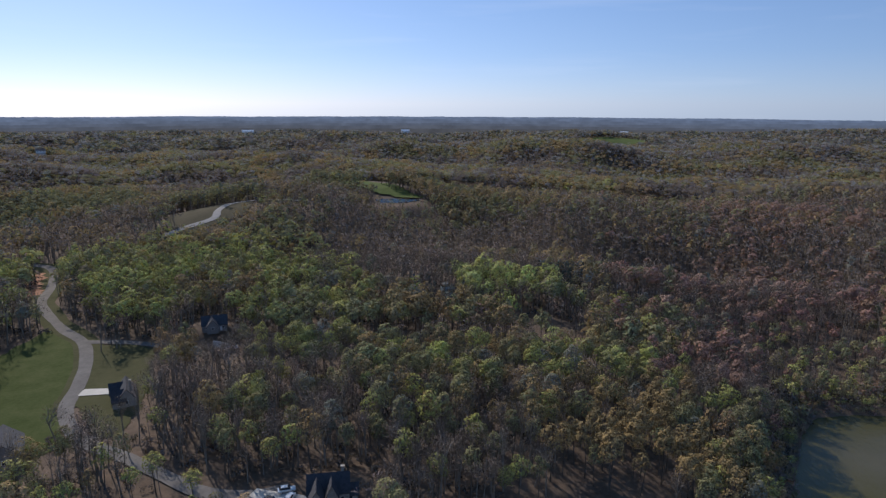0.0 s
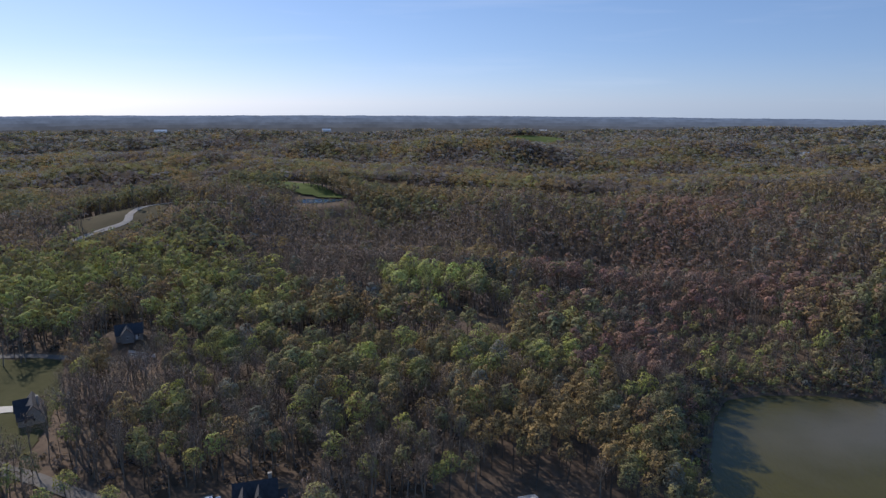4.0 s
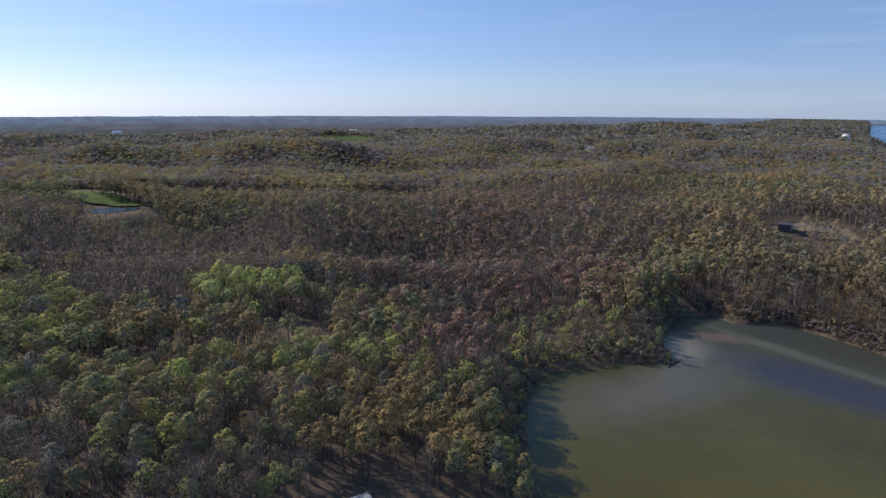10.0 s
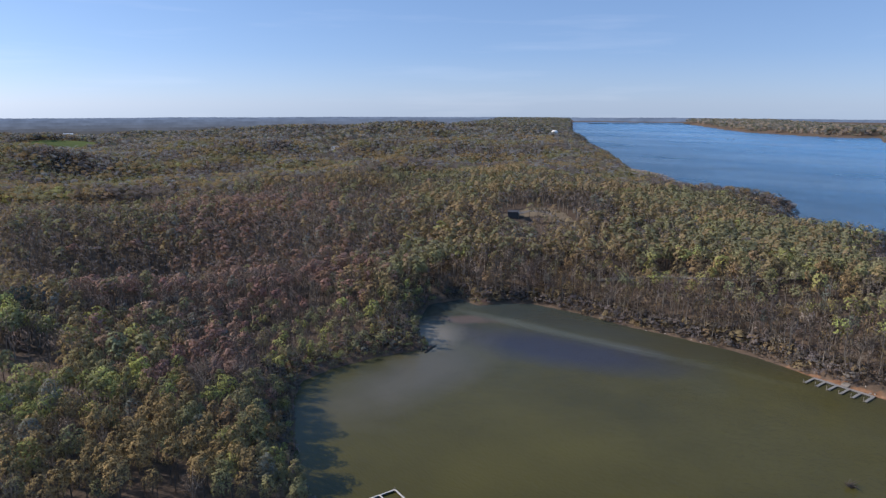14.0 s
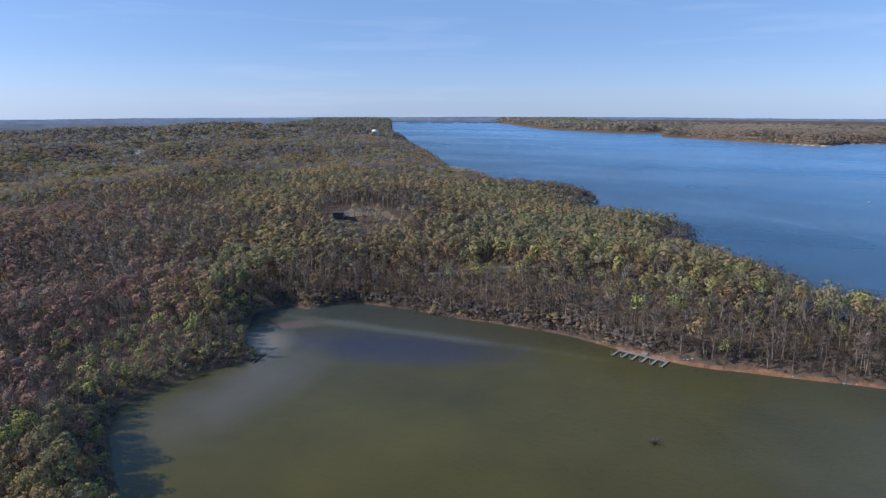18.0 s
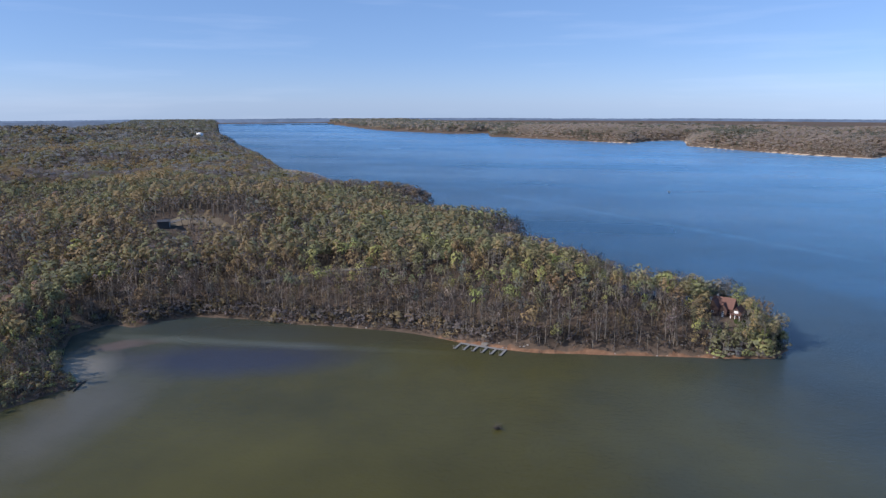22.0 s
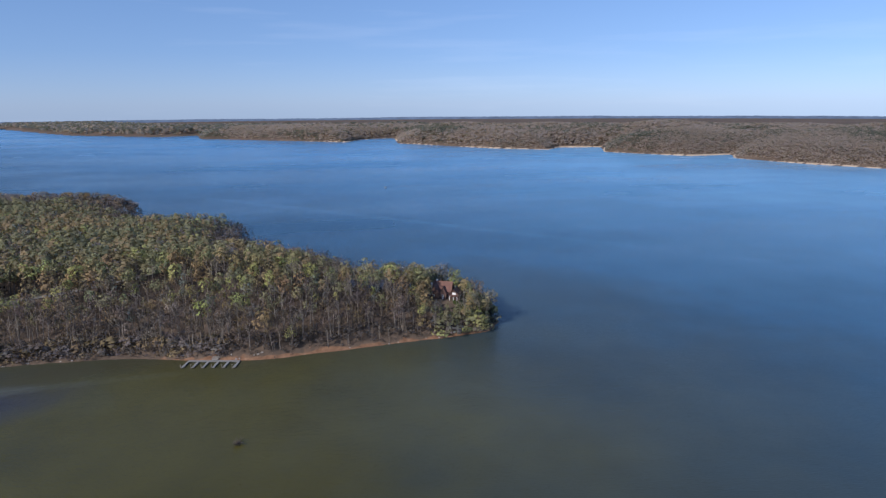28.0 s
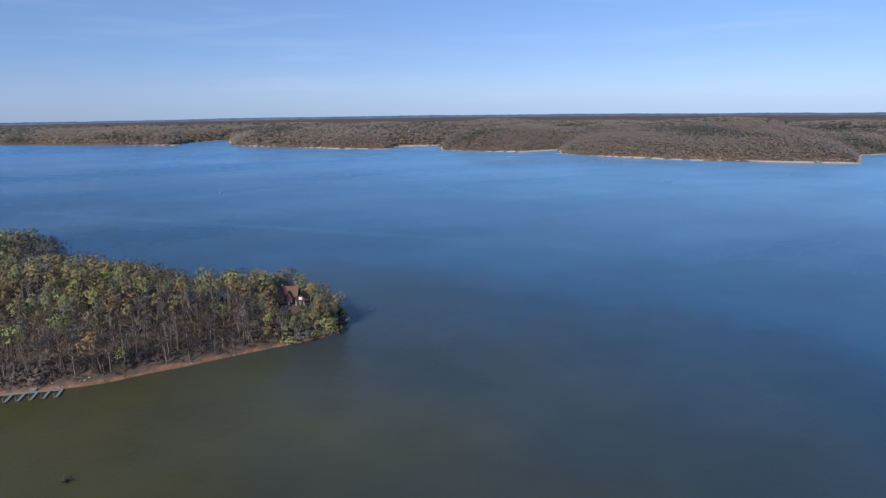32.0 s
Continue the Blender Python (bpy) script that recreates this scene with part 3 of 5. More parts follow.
def scatter(step, r0, r1, seed, az=(-150, 38), shore=1.6):
    """Uneven standing places of trees in a ring round the hovering point."""
    g = np.random.RandomState(seed)
    k = int(r1 / step) + 1
    i, j = np.meshgrid(np.arange(-k, k + 1), np.arange(-k, k + 1))
    x = ((i + 0.5 * (j % 2)).ravel() + g.uniform(-0.38, 0.38, i.size)) * step
    y = (j.ravel() * 0.9 + g.uniform(-0.38, 0.38, i.size)) * step
    r, a = np.hypot(x, y), np.degrees(np.arctan2(-x, y))
    ok = (r >= r0) & (r < r1) & (a > az[0]) & (a < az[1])
    x, y = x[ok], y[ok]
    d = inland(x, y)
    open_wood = 1 - 0.25 * (np.hypot(x - 48, y - 160) < 24) - 0.1 * (np.hypot(x + 40, y - 185) < 55) - 0.55 * (np.hypot((x + 62) * 0.8, y - 138) < 24)
    ok = (d > np.where(x > 900, 7.0, shore)) & ~cleared(x, y) & (g.uniform(0, 1, len(x)) < open_wood)
    return x[ok], y[ok], d[ok], g


def choose_kind(x, y, d, g):
    """Which kind of tree grows where."""
    n1, n2, n3 = wobble(x, y, 90, 11), wobble(x, y, 60, 12), wobble(x, y, 120, 13)
    west = np.clip((20 - x) / 110, 0, 1) * np.clip((470 - y) / 120, 0, 1)
    east = np.clip((x - 1100) / 300, 0, 1) * (y < x * 0.55)
    slope = np.clip((x - 285) / 15, 0, 1) * np.clip((38 - d) / 24, 0, 1) * (x < 420) * (y < 300) * np.clip((y + 40) / 40, 0.15, 1)
    ridge = np.clip((x - 330) / 60, 0, 1) * np.clip((900 - x) / 300, 0, 1) * np.clip((260 - y) / 120, 0, 1)
    redz = 1.2 * blob(x, y, 215, 380, 85) + 0.8 * blob(x, y, 300, 540, 120) + 1.4 * blob(x, y, 155, 300, 48) + 1.0 * blob(x, y, 125, 235, 35)
    w = np.zeros((len(KINDS), len(x)))
    w[0] = 0.15 + 1.0 * west * (n1 > -0.3) + 2 * blob(x, y, 40, 345, 22) + 0.2 * np.clip((300 - y) / 60, 0, 1) * (x < 120) + 0.2 * (n2 > 0.6) + 0.5 * ridge
    w[1] = 0.58 + 0.3 * np.clip((300 - y) / 60, 0, 1) * (x < 120) + 0.62 * n1 + 0.9 * ridge
    w[2] = 0.36 + 0.6 * n2 + 0.12 * np.clip(x / 300, 0, 1) + 3.5 * blob(x, y, 70, 178, 28) + 0.5 * blob(x, y, 100, 195, 60) + 0.15 * blob(x, y, 420, 300, 150)
    w[3] = 0.62 + 0.75 * n3 + 0.35 * np.clip((np.hypot(x, y) - 1200) / 1500, 0, 1) + 7.0 * slope + 2.5 * east
    w[3] += 1.6 * blob(x, y, -62, 185, 38) + 0.25 * ridge
    w[2] += 0.55 * ridge
    w[3] *= 1 - 0.4 * ridge
    w[3] += 5.0 * np.exp(-np.maximum(d, 0) / 20) * (x > 395) * (x < 1000)
    w[4] = 0.03 + 0.95 * redz
    # bare hollows: dark bare trees put in for the shade of ravines
    hollow = np.minimum(blob(x, y, 4, 372, 34) + blob(x, y, 36, 392, 30) + blob(x, y, -20, 470, 40) + blob(x, y, 60, 500, 45) + blob(x, y, 60, 288, 16), 1)
    w[:3] *= 1 - 0.85 * hollow
    w[3] += 1.8 * hollow
    w[3] += 0.75 * np.minimum(redz, 1.2)
    w[:3] *= 1 - 0.55 * np.minimum(redz, 1.2)
    w[0] += 0.35 * blob(x, y, 95, 205, 55) + 1.2 * blob(x, y, 180, 265, 35)
    w[1] += 1.5 * blob(x, y, 180, 265, 40)
    bank = np.exp(-np.maximum(d, 0) / 14) * (x < 300)
    w[0] += 0.5 * bank
    w[1] += 0.8 * bank
    w[6] += 0.6 * bank
    # cedar share grows with distance, painting blue haze into the far crowns
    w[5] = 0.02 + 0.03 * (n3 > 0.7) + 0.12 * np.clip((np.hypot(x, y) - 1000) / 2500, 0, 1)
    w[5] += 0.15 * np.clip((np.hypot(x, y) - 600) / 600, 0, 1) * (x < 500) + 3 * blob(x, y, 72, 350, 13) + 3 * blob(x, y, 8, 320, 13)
    w[6] = 0.22 + 0.2 * n3
    w[[0, 1, 2, 4, 6]] *= 1 - 0.9 * east
    w = np.maximum(w, 0.004) ** np.clip(1.4 + np.hypot(x, y) / 500, 2.0, 3.0)
    c = np.cumsum(w / w.sum(0), 0)
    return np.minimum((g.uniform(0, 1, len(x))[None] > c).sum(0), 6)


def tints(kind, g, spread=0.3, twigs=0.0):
    """A colour for each tree; twigs is the share of blue-grey distance haze painted into it."""
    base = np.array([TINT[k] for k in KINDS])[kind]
    # haze put into the colour: crowns grow greyer and bluer in farther rings
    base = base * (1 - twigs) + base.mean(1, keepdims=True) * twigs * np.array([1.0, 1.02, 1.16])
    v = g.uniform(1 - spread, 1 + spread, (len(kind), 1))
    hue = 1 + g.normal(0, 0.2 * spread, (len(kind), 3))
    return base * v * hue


# young or cut-back growth: x, y, radius, share of the height that is missing
LOW = [(-62, 140, 24, 0.5), (-84, 246, 9, 0.5), (402, 275, 14, 0.4), (180, 275, 45, 0.4), (-118, 506, 24, 0.45), (-26, 580, 30, 0.5), (-5, 545, 40, 0.3), (-150, 462, 26, 0.35), (398, 300, 18, 0.4), (432, 345, 30, 0.25), (349, -52, 13, 0.5), (380, -32, 20, -0.12)]


def lower(x, y):
    s = np.ones(np.shape(x))
    for cx, cy, r, cut in LOW:
        s = s * (1 - cut * np.exp(-((x - cx) ** 2 + (y - cy) ** 2) / r ** 2))
    return s


def woodland(name, x, y, d, g, leaves, size, detail, tall, label, kind=None, s=None, broad=1.0, shape_kind=None, spread=None, leaf=None):
    """Many trees joined into one object."""
    kind = choose_kind(x, y, d, g) if kind is None else kind
    if detail == 3 and leaf is not HILLS:
        # grey crowns grow common with distance: far haze painted into the colour
        kind = np.where(g.uniform(0, 1, len(x)) < 0.35 * np.clip((np.hypot(x, y) - 650) / 900, 0, 1) * (kind != 5), 8, kind)
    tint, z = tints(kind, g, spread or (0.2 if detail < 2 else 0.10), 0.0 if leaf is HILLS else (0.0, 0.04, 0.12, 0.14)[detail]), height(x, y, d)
    turn = g.uniform(0, 2 * math.pi, len(x))
    z = z - 12 * np.exp(-d / 30) * (x > 800) * (detail == 3)
    s = (g.uniform(0.72, 1.14, len(x)) if detail < 2 else g.uniform(*((0.76, 1.12) if detail == 2 else (0.90, 1.06)), len(x))) * tall if s is None else s
    s = np.where(d < 4, s * 0.75, s) * np.where((d < 18) & (x < 300), 0.55 + 0.025 * np.minimum(d, 18), 1.0) * lower(x, y)
    which = g.randint(0, 3, len(x))
    faces, wood, fi, wi, fc, wc, outs = [], [], [], [], [], [], []
    for k, name_k in enumerate(KINDS):
        for v in range(3):
            m = (kind == k) & (which == v)
            if not m.any():
                continue
            wide = (s[m] * broad * g.uniform(0.72, 1.42, m.sum()))[:, None, None]
            c, sn = np.cos(turn[m])[:, None, None], np.sin(turn[m])[:, None, None]
            bark = 2 if name_k in ("bare", "sage") else 1
            leafs, out, sticks = tree_shape(100 * k + v, shape_kind or name_k, leaves, size, detail)
            ox, oy = out[None, :, 0] * c[..., 0] - out[None, :, 1] * sn[..., 0], out[None, :, 0] * sn[..., 0] + out[None, :, 1] * c[..., 0]
            outs.append(np.stack([ox, oy, np.broadcast_to(out[None, :, 2], ox.shape)], -1).reshape(-1, 3))
            for shape, store, ids, cols, mat in zip((leafs, sticks), (faces, wood), (fi, wi), (fc, wc), (0, bark)):
                if len(shape):
                    px = (shape[None, ..., 0] * c - shape[None, ..., 1] * sn) * wide + x[m][:, None, None]
                    py = (shape[None, ..., 0] * sn + shape[None, ..., 1] * c) * wide + y[m][:, None, None]
                    pz = shape[None, ..., 2] * s[m][:, None, None] + z[m][:, None, None]
                    store.append(np.stack([px, py, pz], -1).reshape(-1, shape.shape[1], 3))
                    ids.append(np.full(m.sum() * len(shape), mat))
                    cols.append(np.repeat(tint[m], len(shape), 0))
    wood.append(np.zeros((0, 4, 3)))
    if detail == 3:
        # a close canopy of twigs takes the light evenly
        share = 0.4 if leaf is HILLS else 0.6
        outs = [unit(o * share + (0, 0, 1.3 - share)) for o in outs]
    faces = np.concatenate(faces)
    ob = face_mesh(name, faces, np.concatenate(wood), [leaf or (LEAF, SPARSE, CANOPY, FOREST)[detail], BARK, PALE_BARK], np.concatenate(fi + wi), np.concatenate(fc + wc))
    soften(ob, faces, np.concatenate(outs), (0.6, 0.7, 0.88, 0.94)[detail])
    return tagged(ob, label, "woodland", kind="stuff")


TREE_LABEL = {
    "lime": "lime-green young-leafed tree with a rounded crown in the wood",
    "olive": "olive-green half-leafed oak tree in the wood",
    "ochre": "ochre-brown budding oak tree in the wood",
    "bare": "bare grey-brown tree with fine twigs in the wood",
    "red": "dull red budding maple tree in the wood",
    "cedar": "dark green conical cedar tree in the wood",
    "sage": "pale grey-green young-leafed tree in the wood",
}


def single_trees(x, y, d, g, leaves, size):
    """The nearest trees, each an object with its trunk and crown."""
    kind, z = choose_kind(x, y, d, g), height(x, y, d)
    stock = {}
    for k, name_k in enumerate(KINDS[:7]):
        for v in range(3):
            f, out, w = tree_shape(100 * k + v, name_k, leaves, size, 0)
            none = np.zeros((0, 3, 3), np.float32)
            root = new(name_k.replace("lime", "poplar").replace("olive", "oak").replace("ochre", "oak").replace("red", "maple").replace("sage", "elm") + "_tree")
            crown = face_mesh("crown", f, np.zeros((0, 4, 3), np.float32), [LEAVES[name_k]])
            soften(crown, f, out, 0.6)
            trunk = face_mesh("trunk", none, w, [PALE_BARK if name_k in ("bare", "sage") else BARK])
            crown.parent = trunk.parent = root
            stock[k, v] = [tagged(root, TREE_LABEL[name_k], "tree", "nearest trees of the wood"), False]
    for i in range(len(x)):
        s = g.uniform(0.74, 1.14) * (0.75 if d[i] < 4 else 1) * (0.55 + 0.025 * min(d[i], 18))
        m = pose(x[i], y[i], z[i], 0, 0, g.uniform(0, 360))
        entry = stock[kind[i], g.randint(0, 3)]
        ob = entry[0] if not entry[1] else copy_thing(entry[0], m)
        entry[1] = True
        ob.matrix_basis = m
        ob.scale = (s, s, s)
    for root, used in stock.values():
        if not used:
            for o in (*root.children, root):
                bpy.data.objects.remove(o)


RINGS = [  # spacing, from, to, leaf clumps, their size, detail, height, breadth
    (5.7, 120, 270, 430, 0.36, 0, 1.0, 1.0),
    (6.0, 270, 430, 120, 0.66, 1, 1.0, 1.05),
    (6.1, 430, 760, 36, 1.05, 2, 0.98, 1.16),
    (8.6, 760, 1500, 16, 1.95, 3, 0.95, 1.6),
    (12.0, 1500, 2260, 9, 2.8, 3, 0.95, 1.9),
]
LABELS = ["mixed spring woodland in olive, ochre and bare grey", "wooded hillside of half-leafed hardwood trees",
          "rolling woodland canopy with reddish and olive crowns", "wide forest canopy in early spring colours",
          "distant forested ridges of muted green and brown"]
for i, (step, r0, r1, leaves, size, detail, tall, broad) in enumerate(RINGS):
    x, y, d, g = scatter(step, r0, r1, 40 + i)
    if i in (3, 4):
        keep = ~((x > 800) & (y < x * 0.55))
        x, y, d = x[keep], y[keep], d[keep]
    if i == 1:
        keep = np.hypot((x - 35) * 0.75, y - 333) > 17
        x, y, d = x[keep], y[keep], d[keep]
        # the bank of the point is open wood
        keep = ~((x > 296) & (x < 420) & (y < 300) & (y > -20) & (d < 46)) | (g.uniform(0, 1, len(x)) < 0.6)
        x, y, d = x[keep], y[keep], d[keep]
    if i == 0:
        near = np.argsort(np.hypot(x - 35, (y - 150) * 0.8))[:300]
        rest = np.setdiff1d(np.arange(len(x)), near)
        single_trees(x[near], y[near], d[near], g, leaves, size)
        x, y, d = x[rest], y[rest], d[rest]
    kind = None
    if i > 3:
        # haze painted in: a fifth of far inland crowns take cedar's blue-green
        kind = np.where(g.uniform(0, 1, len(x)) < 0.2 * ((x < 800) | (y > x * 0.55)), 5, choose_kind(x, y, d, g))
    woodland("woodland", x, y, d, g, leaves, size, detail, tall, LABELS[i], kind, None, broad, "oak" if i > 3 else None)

# the far shore is a smooth, close canopy of bare trees with a few olive ones
for k, (step, r0, r1, leaves, size, broad) in enumerate(((6.4, 760, 1900, 13, 1.5, 1.7), (10.5, 1900, 2820, 9, 2.5, 2.0))):
    x, y, d, g = scatter(step, r0, r1, 80 + k, (-150, -55))
    keep = (x > 800) & (y < x * 0.55)
    x, y, d = x[keep], y[keep], d[keep]
    olive = wobble(x, y, 200, 15) + g.normal(0, 0.5, len(x)) > 0.75
    woodland("woodland", x, y, d, g, leaves, size, 3, 1.0, "smooth grey-brown forest on the hills of the far shore", np.where(olive, 6, 9), g.uniform(0.78, 0.88, len(x)), broad, "oak", 0.06, HILLS)

# woods on both shores of the far end of the lake
x, y, d, g = scatter(17.0, 2240, 4800, 85, (-128, -40))
ok = (d < np.where(x > 2000, 500, 260)) & ((y > x * 0.55) | (np.hypot(x, y) > 2800))
x, y, d = x[ok], y[ok], d[ok]
west = y > x * 0.55
# grey kinds on the east side carry the haze in their colour
for side, kinds, leaf in ((west, [1, 1, 3, 3, 6, 5], FOREST), (~west, [8, 8, 9, 6], HILLS)):
    woodland("woodland", x[side], y[side], d[side], g, 8, 4.2, 3, 1.0, "far grey-brown woods along the narrowing lake", g.choice(kinds, side.sum()), g.uniform(0.8, 1.1, side.sum()), 1.7, "oak", 0.06, leaf)

# bare trees fill the gaps between the leafing crowns
for k, (step, r0, r1, leaves, size, broad) in enumerate(((8.0, 430, 760, 14, 1.3, 1.1), (11.0, 760, 1500, 7, 2.0, 1.2), (17.0, 1500, 2260, 6, 3.0, 1.6))):
    x, y, d, g = scatter(step, r0, r1, 70 + k)
    keep = ~((x > 800) & (y < x * 0.55))
    x, y, d = x[keep], y[keep], d[keep]
    woodland("woodland", x, y, d, g, leaves, size, 3, 1.0, "bare grey-brown trees between the leafing crowns", np.full(len(x), 3), g.uniform(0.74, 0.9, len(x)), broad)

x, y, d, g = scatter(9.2, 120, 430, 75)
ok = ~((x > 290) & (y < 300)) & (np.hypot((x - 58) * 0.8, y - 166) > 30)
x, y, d = x[ok], y[ok], d[ok]
woodland("woodland", x, y, d, g, 95, 0.62, 1, 1.0, "bare grey-brown trees between the leafing crowns", np.full(len(x), 3), g.uniform(0.62, 0.95, len(x)), 1.15, None, None, TWIGS)

# the steep bank of the point is thick with bare young trees, and brush grows under the trees and along the shores
x, y, d, g = scatter(6.6, 300, 480, 61, (-110, -35))
ok = (d < 44) & (x > 290) & (y > -48)
x, y, d = x[ok], y[ok], d[ok]
leafy = g.uniform(0, 1, len(x)) < np.clip((d - 8) / 34, 0.04, 0.75)
for pick, kinds, shape, leaf, clumps, size in ((~leafy, [9, 3, 3, 2, 2, 2], "bare", TWIGS, 80, 0.95), (leafy, [1, 1, 2, 2, 0, 6], None, None, 100, 0.62)):
    woodland("woodland", x[pick], y[pick], d[pick], g, clumps, size, 1, 0.8, ("half-leafed trees of the steep bank above the water", "steep wooded bank of bare grey trees above the water")[shape == "bare"], g.choice(kinds, pick.sum()), None, 1.0, shape, None, leaf)
x, y, d, g = scatter(4.8, 300, 430, 69, (-112, -85))
ok = (np.hypot(x - 366, y + 60) < 34) & (y < -34) & (np.hypot(x - 363, y + 57) > 8.5) & (np.hypot(x - 355, y + 55) > 11)
x, y, d = x[ok], y[ok], d[ok]
woodland("woodland", x, y, d, g, 190, 0.5, 1, 1.0, "half-leafed trees round the lake house", g.choice([0, 1, 1, 6, 2], len(x)), g.uniform(0.9, 1.1, len(x)) * np.where(x > 364, 0.92, 0.66), 1.1)
x, y, d, g = scatter(5.0, 120, 470, 62)
ok = ((g.uniform(0, 1, len(x)) < np.where((y < 240) & (x < 30), 0.7, 0.35)) | (d < 12)) & ~(np.hypot((x - 58) * 0.8, y - 166) < 30)
x, y, d = x[ok], y[ok], d[ok]
woodland("brush", x, y, d, g, 34, 0.6, 2, 1.0, "low brown brush under the trees", np.full(len(x), 7), g.uniform(0.5, 1.2, len(x)))
x, y, d, g = scatter(2.6, 300, 420, 63, (-110, -35))
ok = (d > np.where(y > 75, 0.6, 2.4)) & (d < 14) & (x > 290)
x, y, d = x[ok], y[ok], d[ok]
woodland("brush", x, y, d, g, 26, 0.5, 2, 1.0, "tangled brown brush at the foot of the wooded bank", np.full(len(x), 7), g.uniform(0.35, 0.95, len(x)))
x, y, d, g = scatter(2.7, 120, 400, 64, shore=0.1)
ok = (d < 22) & (x < 300) & (x > 96) & (y > 140)
x, y, d = x[ok], y[ok], d[ok]
woodland("brush", x, y, d, g, 40, 0.55, 2, 1.0, "low olive and lime shrubs along the bank of the bay", g.choice([0, 1, 1, 2, 3, 4, 6, 7], len(x)), g.uniform(0.8, 1.7, len(x)), 1.0, "shrub")
x, y, d, g = scatter(5.6, 300, 480, 65, (-110, -35))
ok = (d > 3) & (d < 46) & (x > 290)
x, y, d = x[ok], y[ok], d[ok]
woodland("brush", x, y, d, g, 36, 0.7, 2, 1.0, "thin bare saplings under the trees of the steep bank", g.choice([2, 3, 2], len(x)), g.uniform(0.28, 0.5, len(x)), 1.5, "bare", None, TWIGS)
x, y, d, g = scatter(2.6, 300, 480, 68, (-110, -35), 0.1)
ok = (d < 11) & (x > 290) & (x < 400) & (y > 60)
x, y, d = x[ok], y[ok], d[ok]
woodland("brush", x, y, d, g, 30, 0.6, 2, 1.0, "dark thicket of bare shrubs along the foot of the bank", g.choice([2, 3, 7], len(x)), g.uniform(0.6, 1.35, len(x)), 1.2, "shrub")
x, y, d, g = scatter(3.6, 300, 480, 66, (-115, -75))
ok = (np.hypot(x - 364, y + 72) < 16) & (d > 2)
x, y, d = x[ok], y[ok], d[ok]
woodland("woodland", x, y, d, g, 200, 0.5, 1, 1.0, "young lime-green trees on the tip of the point", g.choice([0, 0, 6, 1], len(x)), g.uniform(0.5, 0.78, len(x)), 1.2)
x, y, d, g = scatter(3.2, 300, 420, 71, (-114, -90), 0.8)
ok = (d < 18) & (y < -44) & (np.hypot(x - 364, y + 58) > 9)
x, y, d = x[ok], y[ok], d[ok]
woodland("brush", x, y, d, g, 46, 0.5, 2, 1.0, "leafy shrubs on the tip of the point", g.choice([0, 1, 1, 6, 3], len(x)), g.uniform(1.0, 2.0, len(x)), 1.1, "shrub")
x, y, d, g = scatter(5.8, 300, 400, 67, (-25, 10))
ok = (np.hypot((x - 35) * 0.75, y - 333) < 17) | ((np.abs(x - 68 + (y - 322) * 0.6) < 5) & (y > 308) & (y < 345))
x, y, d = x[ok], y[ok], d[ok]
woodland("woodland", x, y, d, g, 150, 0.6, 1, 1.0, "grove of bright lime-green poplars in the wood", np.full(len(x), 10), g.uniform(0.78, 1.2, len(x)) * np.where(x > 58, 0.8, 1.0), 0.85, None, 0.26, POPLAR)

# ---- roads, lawns and clearings ----
def within(x, y, ring):
    c = np.zeros(x.shape, bool)
    for (ax, ay), (bx, by) in zip(ring, ring[1:] + ring[:1]):
        if ay != by:
            c ^= ((ay > y) != (by > y)) & (x < (bx - ax) * (y - ay) / (by - ay) + ax)
    return c


def patch(name, ring, step, material, lift, label, category):
    """A sheet that lies on the ground inside a ring of corners, with an uneven edge."""
    p = np.array(ring, float)
    gx, gy = np.arange(p[:, 0].min() - step, p[:, 0].max() + step, step), np.arange(p[:, 1].min() - step, p[:, 1].max() + step, step)
    x, y = np.meshgrid(gx, gy)
    z = height(x.ravel(), y.ravel()) + lift
    wob = min(step * 0.8, 1.2)
    cx, cy = x[:-1, :-1] + step / 2, y[:-1, :-1] + step / 2
    ok = within(cx + wob * wobble(cx, cy, 9, 21), cy + wob * wobble(cx, cy, 9, 22), ring).ravel()
    n = len(gx)
    i, j = np.meshgrid(np.arange(len(gy) - 1), np.arange(n - 1), indexing="ij")
    q = np.stack([i * n + j, i * n + j + 1, (i + 1) * n + j + 1, (i + 1) * n + j], -1).reshape(-1, 4)[ok]
    used, q = np.unique(q, return_inverse=True)
    v = np.c_[x.ravel(), y.ravel(), z][used]
    ob = mesh_object(name, v, np.full(ok.sum(), 4), q.reshape(-1), [material])
    ob.data.polygons.foreach_set("use_smooth", np.ones(ok.sum(), bool))
    return tagged(ob, label, category, kind="structure")


